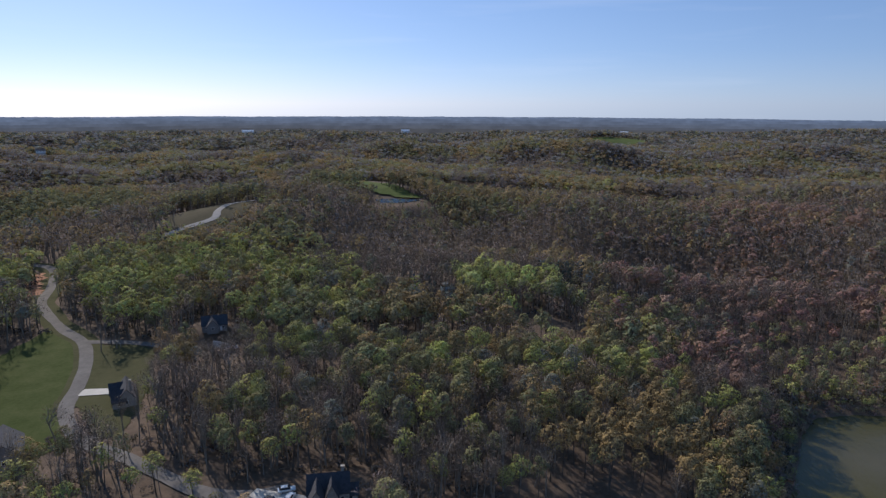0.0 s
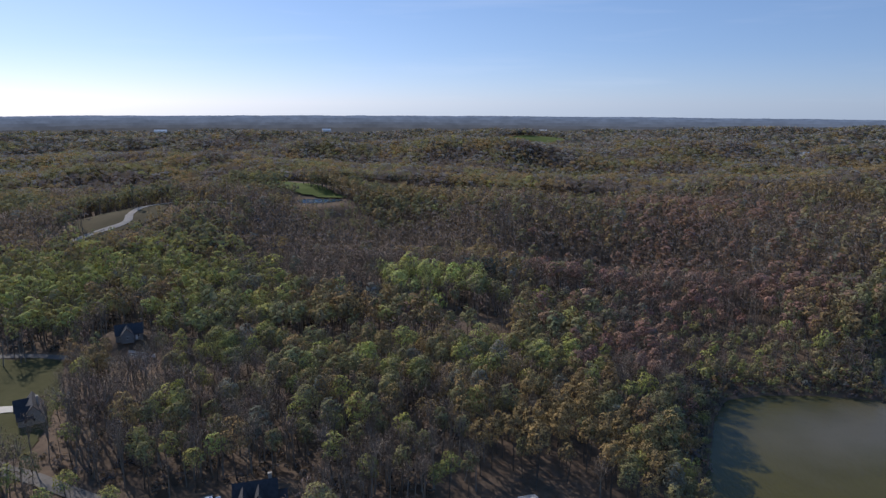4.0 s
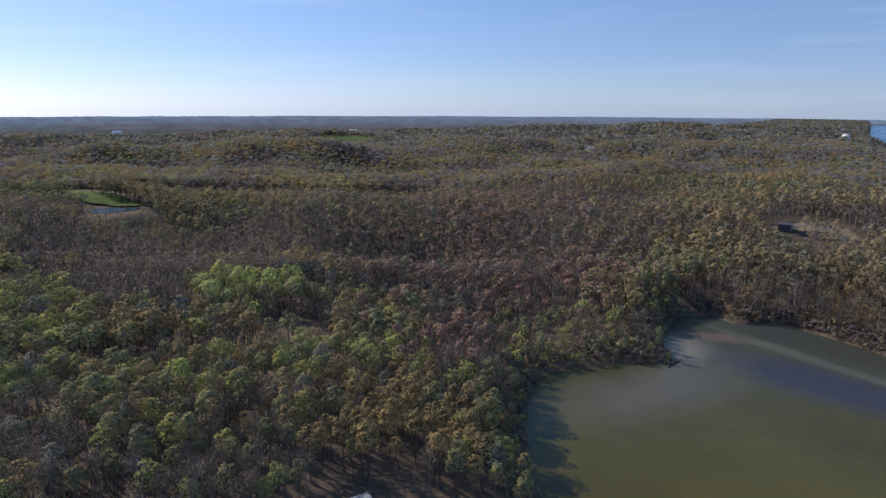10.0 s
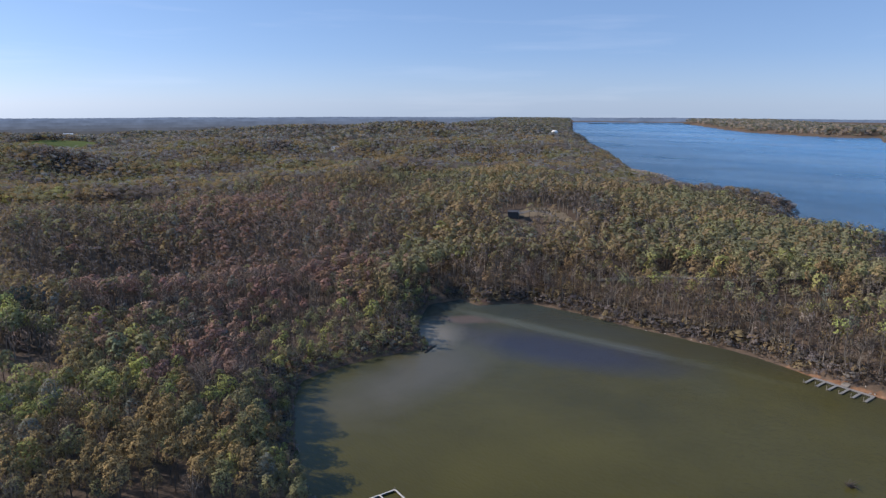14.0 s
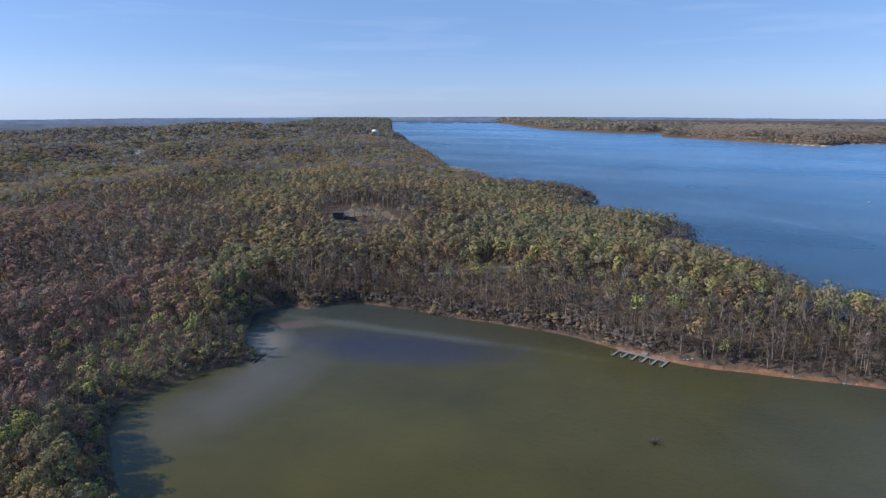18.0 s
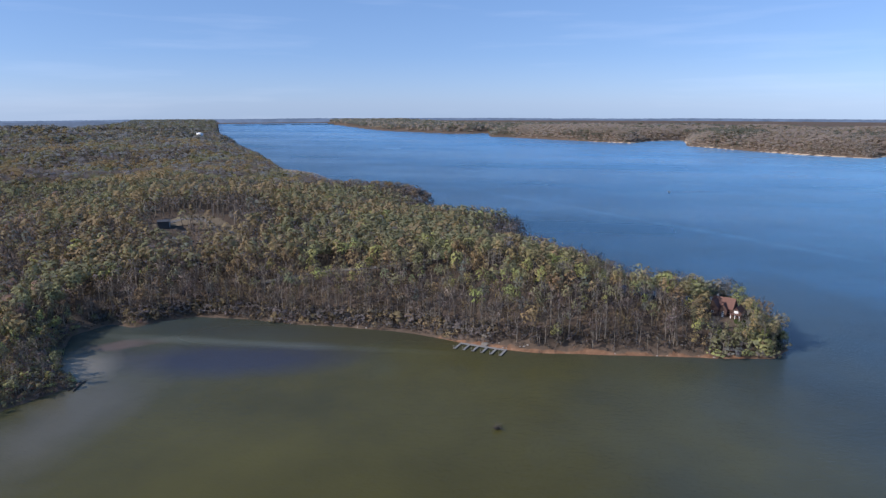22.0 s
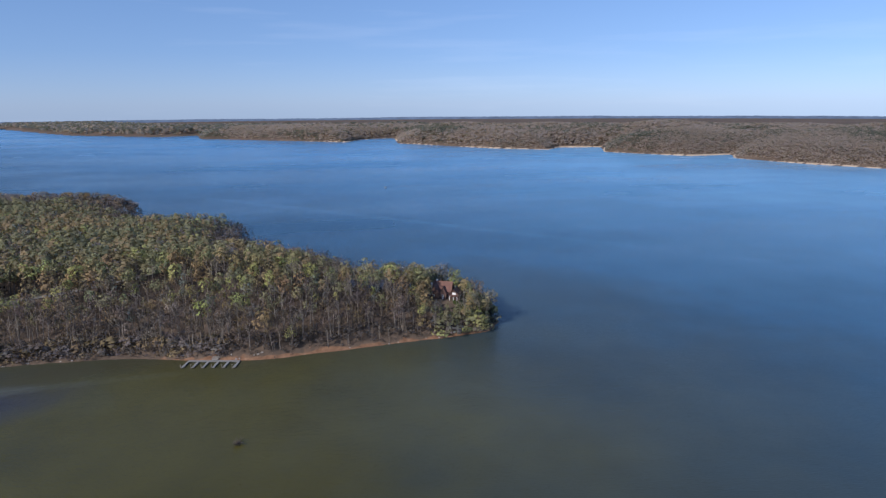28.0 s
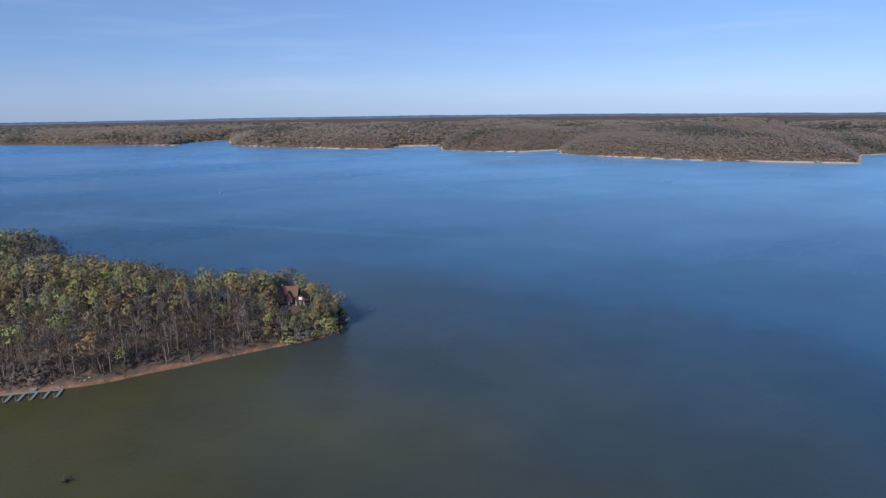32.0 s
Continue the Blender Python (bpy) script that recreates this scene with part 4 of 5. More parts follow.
def ribbon(name, line, width, material, lift, label, category="road"):
    """A road that follows the ground along a smoothed line."""
    p = np.array(line, float)
    t = np.linspace(0, len(p) - 1, len(p) * 8)
    k = np.clip(t.astype(int), 0, len(p) - 2)
    f = (t - k)[:, None]
    a, b, c, d = p[np.maximum(k - 1, 0)], p[k], p[k + 1], p[np.minimum(k + 2, len(p) - 1)]
    q = 0.5 * (2 * b + (c - a) * f + (2 * a - 5 * b + 4 * c - d) * f ** 2 + (3 * b - a - 3 * c + d) * f ** 3)
    n = np.gradient(q, axis=0)
    n = unit(np.c_[-n[:, 1], n[:, 0]])
    across = np.linspace(-0.5, 0.5, 5)
    edge = 1 + 0.12 * wobble(q[:, 0], q[:, 1], 14, 31)
    x = q[:, 0:1] + n[:, 0:1] * across * width * edge[:, None]
    y = q[:, 1:2] + n[:, 1:2] * across * width * edge[:, None]
    z = height(x.ravel(), y.ravel()) + lift + np.tile(0.08 * (1 - 4 * across ** 2), len(q))
    i, j = np.meshgrid(np.arange(len(q) - 1), np.arange(4), indexing="ij")
    f = np.stack([i * 5 + j + 1, i * 5 + j, (i + 1) * 5 + j, (i + 1) * 5 + j + 1], -1).reshape(-1, 4)
    ob = mesh_object(name, np.c_[x.ravel(), y.ravel(), z], np.full(len(f), 4), f, [material])
    return tagged(ob, label, category, kind="structure")


patch("lawn", [(-166, 288), (-146, 268), (-134, 246), (-126, 225), (-121, 207), (-111, 190), (-104, 183), (-116, 172), (-132, 176), (-148, 188), (-160, 215), (-168, 250)], 0.8, GRASS, 0.20, "mown green lawn beside the gravel road", "lawn")
patch("lawn", [(-139, 266), (-120, 266), (-110, 262), (-102, 236), (-93, 206), (-92, 188), (-98, 186), (-106, 196), (-115, 208), (-120, 226), (-129, 248)], 0.8, DRY_GRASS, 0.20, "thin olive lawn round the house in the bend", "lawn")
patch("pasture", [(-100, 700), (-74, 724), (-50, 700), (-34, 690), (-6, 640), (2, 628), (-8, 620), (-30, 628), (-44, 634), (-56, 652), (-70, 676)], 3, PASTURE, 1.3, "green meadow behind the pond in the woods", "meadow")
patch("clearing", [(-184, 482), (-196, 508), (-180, 526), (-140, 540), (-104, 543), (-104, 531), (-136, 522), (-131, 496), (-150, 480), (-168, 464), (-180, 468)], 3, MEADOW, 0.5, "dry grass clearing on the wooded hill", "clearing")
patch("clearing", [(402, 328), (412, 338), (432, 334), (452, 324), (449, 304), (436, 284), (426, 266), (411, 268), (418, 288), (430, 306), (418, 314)], 2, STRAW, 0.4, "dry grass clearing beside the dark house", "clearing")
patch("bare_ground", [(-240, 392), (-226, 391), (-200, 342), (-208, 338), (-222, 362)], 3, CLAY, 0.3, "bare red clay beside the road", "bare ground")
patch("lawn", [(350, -66), (358, -70), (364, -66), (361, -57), (352, -59)], 2, GRASS, 0.15, "small green lawn below the lake house", "lawn")
patch("far_field", [(370, 1560), (400, 1660), (480, 1690), (560, 1690), (570, 1600), (460, 1540)], 12, PASTURE, 1.0, "far green pasture in the forest", "field")
patch("far_field", [(-700, 1750), (-560, 1850), (-420, 1840), (-500, 1720)], 20, DRY_GRASS, 1.0, "far pale field in the forest", "field")
patch("far_field", [(-300, 2400), (-100, 2520), (120, 2480), (-60, 2360)], 24, DRY_GRASS, 1.0, "far pale field in the forest", "field")
ribbon("verge", ROAD[1:10], 13.0, DRY_GRASS, 0.16, "thin olive grass verge along the gravel road", "verge")
ribbon("gravel_road", ROAD, 4.8, GRAVEL, 0.30, "winding pale gravel road through lawn and wood")
ribbon("gravel_road", SPUR, 4.5, GRAVEL, 0.34, "short gravel spur into the trees")
ribbon("gravel_road", HILL_ROAD, 6.0, PALE_GRAVEL, 0.7, "pale gravel road over the wooded hill")
ribbon("gravel_road", [(418, 330), (434, 322), (436, 306), (424, 290), (428, 264)], 5.0, GRAVEL, 0.6, "gravel lane through the clearing")
ribbon("gravel_road", [(356, 214), (372, 191), (382, 173), (390, 154), (406, 126), (420, 104)], 4.0, GRAVEL, 0.5, "narrow gravel lane along the ridge of the point")
ribbon("gravel_road", [(84, 312), (97, 309), (112, 306)], 4.0, GRAVEL, 0.4, "short gravel lane in the wood")
ribbon("driveway", [(-119, 219), (-110, 219.5), (-103, 219)], 5.5, CONCRETE, 0.42, "pale concrete driveway of the house in the bend", "driveway")
ribbon("driveway", [(-87, 262), (-83, 262.5), (-77, 264)], 4.0, CONCRETE, 0.42, "pale concrete driveway at the edge of the wood", "driveway")
ribbon("driveway", [(-46, 157), (-38, 154), (-31, 151)], 9.0, CONCRETE, 0.40, "pale driveway court before the gabled house", "driveway")
ribbon("forest_track", [(20, 148), (36, 151), (56, 146), (68, 140)], 6.0, DRY_GRASS, 0.25, "bare track under the tall trees", "track")

# ---- building materials ----
SLATE = plain("dark_shingles", (0.030, 0.032, 0.040), (0.065, 0.066, 0.075), 1.2, 0.85, 0, 0.5, 0.04)
RUST = plain("red_brown_shingles", (0.11, 0.055, 0.042), (0.19, 0.10, 0.075), 1.2, 0.85, 0, 0.5, 0.04)
STONE = plain("pale_stone_wall", (0.26, 0.235, 0.205), (0.42, 0.385, 0.34), 1.6, 0.9, 0, 0.6, 0.05)
SIDING = plain("grey_siding", (0.16, 0.155, 0.15), (0.24, 0.23, 0.22), 2.0, 0.8)
DARKWALL = plain("dark_siding", (0.045, 0.043, 0.042), (0.09, 0.085, 0.08), 2.0, 0.8)
WHITE = plain("white_paint", (0.66, 0.65, 0.62), (0.82, 0.81, 0.78), 1.0, 0.6)
TINROOF = plain("white_metal_roof", (0.60, 0.60, 0.60), (0.80, 0.80, 0.79), 0.6, 0.45, 0.2)
DECK = plain("weathered_planks", (0.17, 0.15, 0.13), (0.30, 0.27, 0.235), 2.5, 0.9)
PLANK = plain("grey_dock_planks", (0.15, 0.145, 0.135), (0.25, 0.24, 0.225), 2.0, 0.85)
FLOAT = plain("black_float", (0.02, 0.02, 0.022), (0.05, 0.05, 0.052), 3.0, 0.6)
DRIFT = plain("wet_driftwood", (0.05, 0.038, 0.030), (0.13, 0.10, 0.08), 2.0, 0.9)
GLASS_M = Mat("window_glass")
GLASS_M.bsdf((0.03, 0.035, 0.045), 0.06, 0.0, None, 0.8)
GLASS = GLASS_M.m
TRIM = plain("white_trim", (0.62, 0.61, 0.58), (0.74, 0.73, 0.70), 3.0, 0.6)
CARW = plain("white_car_paint", (0.70, 0.70, 0.70), (0.78, 0.78, 0.78), 3.0, 0.25, 0.0, 0.02, 0.002, 0.6)
CARD = plain("dark_car_paint", (0.030, 0.032, 0.038), (0.05, 0.052, 0.06), 3.0, 0.25, 0.0, 0.02, 0.002, 0.6)
RUBBER = plain("tyre_rubber", (0.018, 0.018, 0.018), (0.035, 0.035, 0.035), 8.0, 0.9)


def solid(corners, faces):
    bm = bmesh.new()
    vs = [bm.verts.new(c) for c in corners]
    for f in faces:
        bm.faces.new([vs[i] for i in f])
    bmesh.ops.recalc_face_normals(bm, faces=bm.faces)
    return bm


def box(x0, y0, z0, x1, y1, z1, bevel=0.0, m=None):
    bm = solid([(x, y, z) for z in (z0, z1) for y in (y0, y1) for x in (x0, x1)],
               [(0, 2, 3, 1), (4, 5, 7, 6), (0, 1, 5, 4), (2, 6, 7, 3), (0, 4, 6, 2), (1, 3, 7, 5)])
    if bevel:
        bmesh.ops.bevel(bm, geom=bm.edges[:], offset=bevel, segments=1, affect="EDGES")
    if m:
        bmesh.ops.transform(bm, matrix=m, verts=bm.verts)
    return bm


def prism(w, l, h, rise, m=None):
    """Walls with gable ends: ridge along x, w long, l deep."""
    x, y = w / 2, l / 2
    prof = [(-y, -0.6), (y, -0.6), (y, h), (0, h + rise), (-y, h)]
    bm = solid([(sx, py, pz) for sx in (-x, x) for py, pz in prof],
               [(0, 1, 2, 3, 4), (5, 9, 8, 7, 6)] + [(i, (i + 1) % 5, (i + 1) % 5 + 5, i + 5) for i in range(5)])
    if m:
        bmesh.ops.transform(bm, matrix=m, verts=bm.verts)
    return bm


def slope(w, l, h, rise, side, m=None, over=0.5, thick=0.22):
    """One slab of a gable roof."""
    x, y = w / 2 + over, l / 2 + over
    drop = rise * over / (l / 2)
    a, b = (side * y, h - drop), (-side * 0.02, h + rise + 0.02)
    c = [(sx, py, pz + dz) for dz in (0.03, 0.03 + thick) for sx in (-x, x) for py, pz in (a, b)]
    bm = solid(c, [(0, 1, 3, 2), (4, 6, 7, 5), (0, 2, 6, 4), (1, 5, 7, 3), (0, 4, 5, 1), (2, 3, 7, 6)])
    if m:
        bmesh.ops.transform(bm, matrix=m, verts=bm.verts)
    return bm


def window(parent, m, w=1.3, h=1.4):
    """A framed window on a wall; local x along the wall, -y outwards, origin at its foot."""
    bm = bmesh.new()
    for x0, z0, x1, z1 in ((-w / 2, 0, w / 2, 0.12), (-w / 2, h - 0.12, w / 2, h), (-w / 2, 0.12, -w / 2 + 0.12, h - 0.12), (w / 2 - 0.12, 0.12, w / 2, h - 0.12)):
        b = box(x0, -0.09, z0, x1, 0.05, z1)
        me = bpy.data.meshes.new("t")
        b.to_mesh(me)
        b.free()
        bm.from_mesh(me)
        bpy.data.meshes.remove(me)
    bmesh.ops.transform(bm, matrix=m, verts=bm.verts)
    fr = part("window", bm, TRIM, parent, "white framed window")
    part("pane", box(-w / 2 + 0.12, -0.03, 0.12, w / 2 - 0.12, 0.02, h - 0.12, 0, m), GLASS, fr, "dark glass pane")


def block(root, m, w, l, h, rise, wall, roof, windows=2, over=0.5):
    """A gabled block of a house with walls, two roof slopes and windows on both long sides."""
    part("wall", prism(w, l, h, rise, m), wall, root)
    for side in (-1, 1):
        part("roof_slope", slope(w, l, h, rise, side, m, over), roof, root)
        for i in range(windows):
            x = (i + 0.5) / windows * w - w / 2
            window(root, m @ Matrix.Rotation(0 if side < 0 else math.pi, 4, "Z") @ Matrix.Translation((x, -l / 2, h * 0.35)), min(1.4, w / windows * 0.5), 1.4)
    window(root, m @ Matrix.Rotation(-math.pi / 2, 4, "Z") @ Matrix.Translation((0, -w / 2, h * 0.4)))
    window(root, m @ Matrix.Rotation(math.pi / 2, 4, "Z") @ Matrix.Translation((0, -w / 2, h * 0.4)))


def site(name, x, y, turn, label, category="house"):
    root = new(name)
    root.matrix_basis = pose(x, y, float(height(np.array([x]), np.array([y]))[0]), 0, 0, turn)
    return tagged(root, label, category)


def at(x=0, y=0, z=0, turn=0):
    return pose(x, y, z, 0, 0, turn)


def chimney(root, x, y, z0, z1, mat, label):
    c = part("chimney", box(x - 0.6, y - 0.45, z0, x + 0.6, y + 0.45, z1, 0.04), mat, root, label)
    part("cap", box(x - 0.72, y - 0.57, z1 + 0.003, x + 0.72, y + 0.57, z1 + 0.18, 0.03), STONE, c)


def door(root, m, w=1.1, h=2.1, mat=None, label="panelled front door"):
    d = part("door", box(-w / 2, -0.10, 0.0, w / 2, 0.02, h, 0.02, m), mat or TRIM, root, label)
    part("handle", box(w / 2 - 0.2, -0.16, 0.95, w / 2 - 0.12, -0.101, 1.1, 0, m), FLOAT, d)


# ---- houses on the near side ----
h = site("house", -100.6, 213, -66, "dark-roofed stone house beside the road bend")
h.scale = (0.80, 0.68, 0.88)
block(h, at(0, 0), 15, 8, 3.2, 4.0, STONE, SLATE, 4)
block(h, at(-4, -4.0, 0, 90), 7, 6, 3.0, 3.2, STONE, SLATE, 1)
block(h, at(5, -3.5, 0, 90), 6, 6, 3.0, 3.4, STONE, SLATE, 1)
door(h, at(1, -4.02))
chimney(h, 4, 2, 5, 9.4, STONE, "stone chimney")

h = site("house", -24.5, 154, 8, "gabled pale stone house with a dark slate roof")
h.scale = (0.74, 0.74, 0.8)
block(h, at(0, 2), 14, 9, 4.2, 4.6, STONE, SLATE, 3)
block(h, at(-3.9, -4.5, 0, 90), 8, 5.6, 4.0, 4.6, STONE, SLATE, 1, 0.35)
block(h, at(1.2, -3.2, 0, 90), 5.5, 4.2, 4.6, 4.2, STONE, SLATE, 1, 0.35)
block(h, at(7.5, 1.0), 5, 6, 2.8, 2.4, STONE, SLATE, 1)
door(h, at(1.2, -5.98), 1.2, 2.3, DARKWALL, "dark front door")
chimney(h, 5, 3, 6, 10.4, STONE, "stone chimney")

h = site("house", -88.5, 271, 18, "dark-roofed house with a grey front gable among trees")
h.scale = (0.76, 0.76, 0.8)
block(h, at(0, 0), 13, 9, 3.2, 3.8, SIDING, SLATE, 3)
block(h, at(-1, -4.0, 0, 90), 7, 6, 3.4, 3.6, SIDING, SLATE, 1)
door(h, at(3.4, -4.52))

h = site("house", -119, 176, -60, "dark-roofed house at the edge of the lawn")
block(h, at(0, 0), 14, 9, 3.2, 3.8, SIDING, SLATE, 3)
door(h, at(2, -4.52))

h = site("house", 100, 299, -10, "low house with a grey roof hidden in the wood")
block(h, at(0, 0), 13, 8, 2.8, 2.6, SIDING, SLATE, 3)
door(h, at(1, -4.02))

WORNROOF = plain("worn_pale_roof", (0.22, 0.22, 0.23), (0.42, 0.42, 0.42), 0.5, 0.7, 0.1, 0.5, 0.04)
h = site("shed", 46.5, 156.5, 6, "small shed with a worn pale metal roof", "shed")
block(h, at(0, 0), 4.6, 4.2, 2.3, 0.5, SIDING, WORNROOF, 1, 0.3)
door(h, at(0.2, -2.12), 0.9, 2.0, DECK, "plank door")

# ---- the lake house on the point ----
BRICK = plain("dark_red_brick", (0.075, 0.045, 0.036), (0.150, 0.092, 0.072), 1.4, 0.9, 0, 0.5, 0.04)
h = site("lake_house", 367, -55, 246, "large dark brick lake house with red-brown gabled roofs and white chimneys")
h.scale = (0.84, 0.84, 0.84)
block(h, at(-1, 0), 13, 9, 5.4, 5.2, BRICK, RUST, 3)
block(h, at(-5.2, -4.0, 0, 90), 9, 6.6, 5.0, 4.8, BRICK, RUST, 1)
block(h, at(0.6, -3.6, 0, 90), 7, 4.6, 4.4, 3.8, BRICK, RUST, 1)
block(h, at(8.2, -1.6, 0, 90), 9, 6.4, 3.4, 3.4, BRICK, RUST, 1)
block(h, at(-9.6, 1.5), 6, 6.5, 3.4, 3.2, BRICK, RUST, 2)
chimney(h, -8.6, -1.6, 4, 9.8, WHITE, "white chimney")
chimney(h, -6.0, 2.6, 6, 11.2, WHITE, "white chimney")
part("gable_panel", box(7.0, -6.22, 3.3, 9.4, -6.102, 4.9, 0.02), WHITE, h, "white gable panel")
door(h, at(0.6, -7.12), 1.2, 2.2)
for x in (5.6, 8.2, 10.8):
    part("porch_post", box(x - 0.16, -8.3, -0.4, x + 0.16, -8.0, 2.8, 0.02), WHITE, h, "white porch post")
part("porch_roof", box(5.0, -8.6, 2.803, 11.4, -6.2, 3.05, 0.03), RUST, h)

h = site("house", 415, 136, 62, "small pale gabled house among the trees of the ridge")
block(h, at(0, 0), 11, 7, 4.2, 5.0, SIDING, SLATE, 2)
door(h, at(2, -3.52))

h = site("dark_house", 408, 322, 35, "flat-roofed dark house in a hilltop clearing")
part("wall", box(-8, -4, -0.6, 2, 4, 5.2, 0.03), DARKWALL, h)
part("roof", box(-8.4, -4.4, 5.203, 2.4, 4.4, 5.5, 0.03), SLATE, h)
part("wing", box(2.003, -3, -0.6, 9, 3, 3.2, 0.03), SIDING, h, "grey flat-roofed wing")
part("wing_roof", box(2.5, -3.3, 3.203, 9.3, 3.3, 3.45, 0.03), SLATE, h)
part("terrace_wall", box(9.5, -3.4, -0.6, 17, -3.0, 1.1, 0.03), CONCRETE, h, "pale retaining wall")
for i in range(4):
    window(h, at(-6.6 + i * 2.3, -4, 3.0), 1.5, 1.5)
    window(h, at(-6.6 + i * 2.3, -4, 0.6), 1.5, 1.7)
door(h, at(4, -3.02), 1.1, 2.1)

# ---- far buildings ----
for x, y, turn, w, l, hh, mat, rf, lab in (
        (840, 1136, 20, 16, 9, 4.0, WHITE, TINROOF, "white barn with a metal roof far in the forest"),
        (-530, 2055, 15, 34, 14, 6.0, WHITE, TINROOF, "long white farm building far in the forest"),
        (-478, 2070, 15, 14, 10, 5.0, WHITE, TINROOF, "white farm shed beside the long barn"),
        (-641, 1144, 30, 14, 9, 4.0, WHITE, SLATE, "white farmhouse with a dark roof far off"),
        (-760, 2080, 25, 22, 12, 6.0, WHITE, TINROOF, "white farm building beside a far field"),
        (-1010, 1890, 60, 18, 11, 5.0, WHITE, SLATE, "white farmhouse beside a far field"),
        (-60, 2190, 5, 26, 13, 6.0, WHITE, TINROOF, "white farm building beside a far field"),
        (620, 2080, -20, 24, 12, 6.0, WHITE, TINROOF, "white farm building beside a far field")):
    h = site("barn", x, y, turn, lab, "barn")
    h.location.z += 7
    block(h, at(0, 0), w, l, hh, l * 0.3, mat, rf, 3)
    part("foundation", box(-w / 2 - 0.05, -l / 2 - 0.05, -9, w / 2 + 0.05, l / 2 + 0.05, -0.603), CONCRETE, h)


def tube(points, r, sides=6, r1=None):
    """A round bar along a few points, thinner towards r1."""
    bm = bmesh.new()
    pts = [Vector(p) for p in points]
    rings = []
    for i, p in enumerate(pts):
        d = (pts[min(i + 1, len(pts) - 1)] - pts[max(i - 1, 0)]).normalized()
        u = d.orthogonal().normalized()
        w = d.cross(u)
        rr = r + ((r1 if r1 is not None else r) - r) * i / (len(pts) - 1)
        rings.append([bm.verts.new(p + (u * math.cos(a) + w * math.sin(a)) * rr) for a in (k * 2 * math.pi / sides for k in range(sides))])
    for a, b in zip(rings, rings[1:]):
        for k in range(sides):
            bm.faces.new((a[k], a[(k + 1) % sides], b[(k + 1) % sides], b[k]))
    bm.faces.new(rings[0][::-1])
    bm.faces.new(rings[-1])
    return bm


# ---- the pond in the woods ----
a = np.radians(np.arange(0, 360, 10))
pr = 1 + 0.12 * np.sin(3 * a + 1) + 0.06 * np.sin(5 * a)
v = np.r_[[(-26, 608, 33.35)], np.c_[-26 + np.cos(a) * 19 * pr, 608 + np.sin(a) * 13 * pr, a * 0 + 33.35]]
n = len(a)
ob = mesh_object("pond_water", v, np.full(n, 3), np.c_[np.zeros(n, int), np.arange(1, n + 1), np.r_[np.arange(2, n + 1), 1]], [WATER])
tagged(ob, "small pond among trees below a green meadow", "pond", kind="structure")

# ---- tank and cabins above the far shore ----
tank = site("storage_dome", 1625, 1140, 0, "white storage dome standing over the forest above the lake", "dome")
bm = bmesh.new()
bmesh.ops.create_uvsphere(bm, u_segments=32, v_segments=16, radius=10)
bmesh.ops.delete(bm, geom=[q for q in bm.verts if q.co.z < -0.1], context="VERTS")
bmesh.ops.transform(bm, matrix=Matrix.Translation((0, 0, 10)) @ Matrix.Diagonal((1, 1, 0.75, 1)), verts=bm.verts)
part("dome", bm, WHITE, tank, "white rounded dome")
bm = bmesh.new()
bmesh.ops.create_cone(bm, cap_ends=True, segments=32, radius1=10.1, radius2=10.1, depth=12)
bmesh.ops.transform(bm, matrix=Matrix.Translation((0, 0, 4)), verts=bm.verts)
part("ring_wall", bm, CONCRETE, tank, "pale ring wall")
h = site("lodge", 1612, 1178, 20, "grey flat lodge beside the white dome", "building")
part("wall", box(-17, -6, -1, 17, 6, 14, 0.1), SIDING, h)
part("roof", box(-17.5, -6.5, 14.003, 17.5, 6.5, 14.8, 0.1), SLATE, h)
for i in range(7):
    window(h, at(-14 + i * 4.6, -6, 10), 2.4, 2.4)

# ---- a low causeway and two channel markers far down the lake ----
way = new("causeway")
way.matrix_basis = pose(3743, 2371, 0, 0, 0, -56)
tagged(way, "long low dark causeway across the far end of the lake", "causeway")
for x0, x1 in ((0, 130), (150, 310), (345, 470), (490, 640)):
    part("deck", box(x0, -4, 1.2, x1, 4, 4.2, 0.2), DARKWALL, way)
    for k in range(3):
        x = x0 + (x1 - x0) * (k + 0.5) / 3
        part("pier", box(x - 3, -3, -2, x + 3, 3, 1.197), DARKWALL, way)
for x, y in ((2360, 933), (2367, 915)):
    o = site("channel_marker", x, y, -75, "dark channel marker standing in the open lake", "marker")
    o.location.z = 0
    part("post", tube([(0, 0, -3), (0, 0, 6.5)], 0.5, 8), DARKWALL, o)
    part("board", box(-1.2, -0.2, 4.2, 1.2, 0.2, 7.0, 0.05), DARKWALL, o, "dark board")

# ---- the boat slips ----
dock = new("boat_dock")
dock.matrix_basis = pose(314.5, 65, 0, 0, 0, 81)
tagged(dock, "floating dock with six finger piers and a gangway to the shore", "dock")
part("walkway", box(-12.6, -0.9, 0.32, 12.6, 0.9, 0.50, 0.03), PLANK, dock)
for i in range(6):
    x = -12.1 + i * 4.84
    f = part("finger_pier", box(x - 0.6, 0.903, 0.30, x + 0.6, 8.2, 0.48, 0.03), PLANK, dock)
    part("float", box(x - 0.5, 1.2, -0.12, x + 0.5, 7.9, 0.297, 0.05), FLOAT, f)
    part("pile", tube([(x + 0.8, 8.0, -3), (x + 0.8, 8.0, 2.0)], 0.14), DECK, f)
for i in range(5):
    x = -9.7 + i * 4.84
    part("float", box(x - 1.6, -0.7, -0.12, x + 1.6, 0.7, 0.317, 0.05), FLOAT, dock)
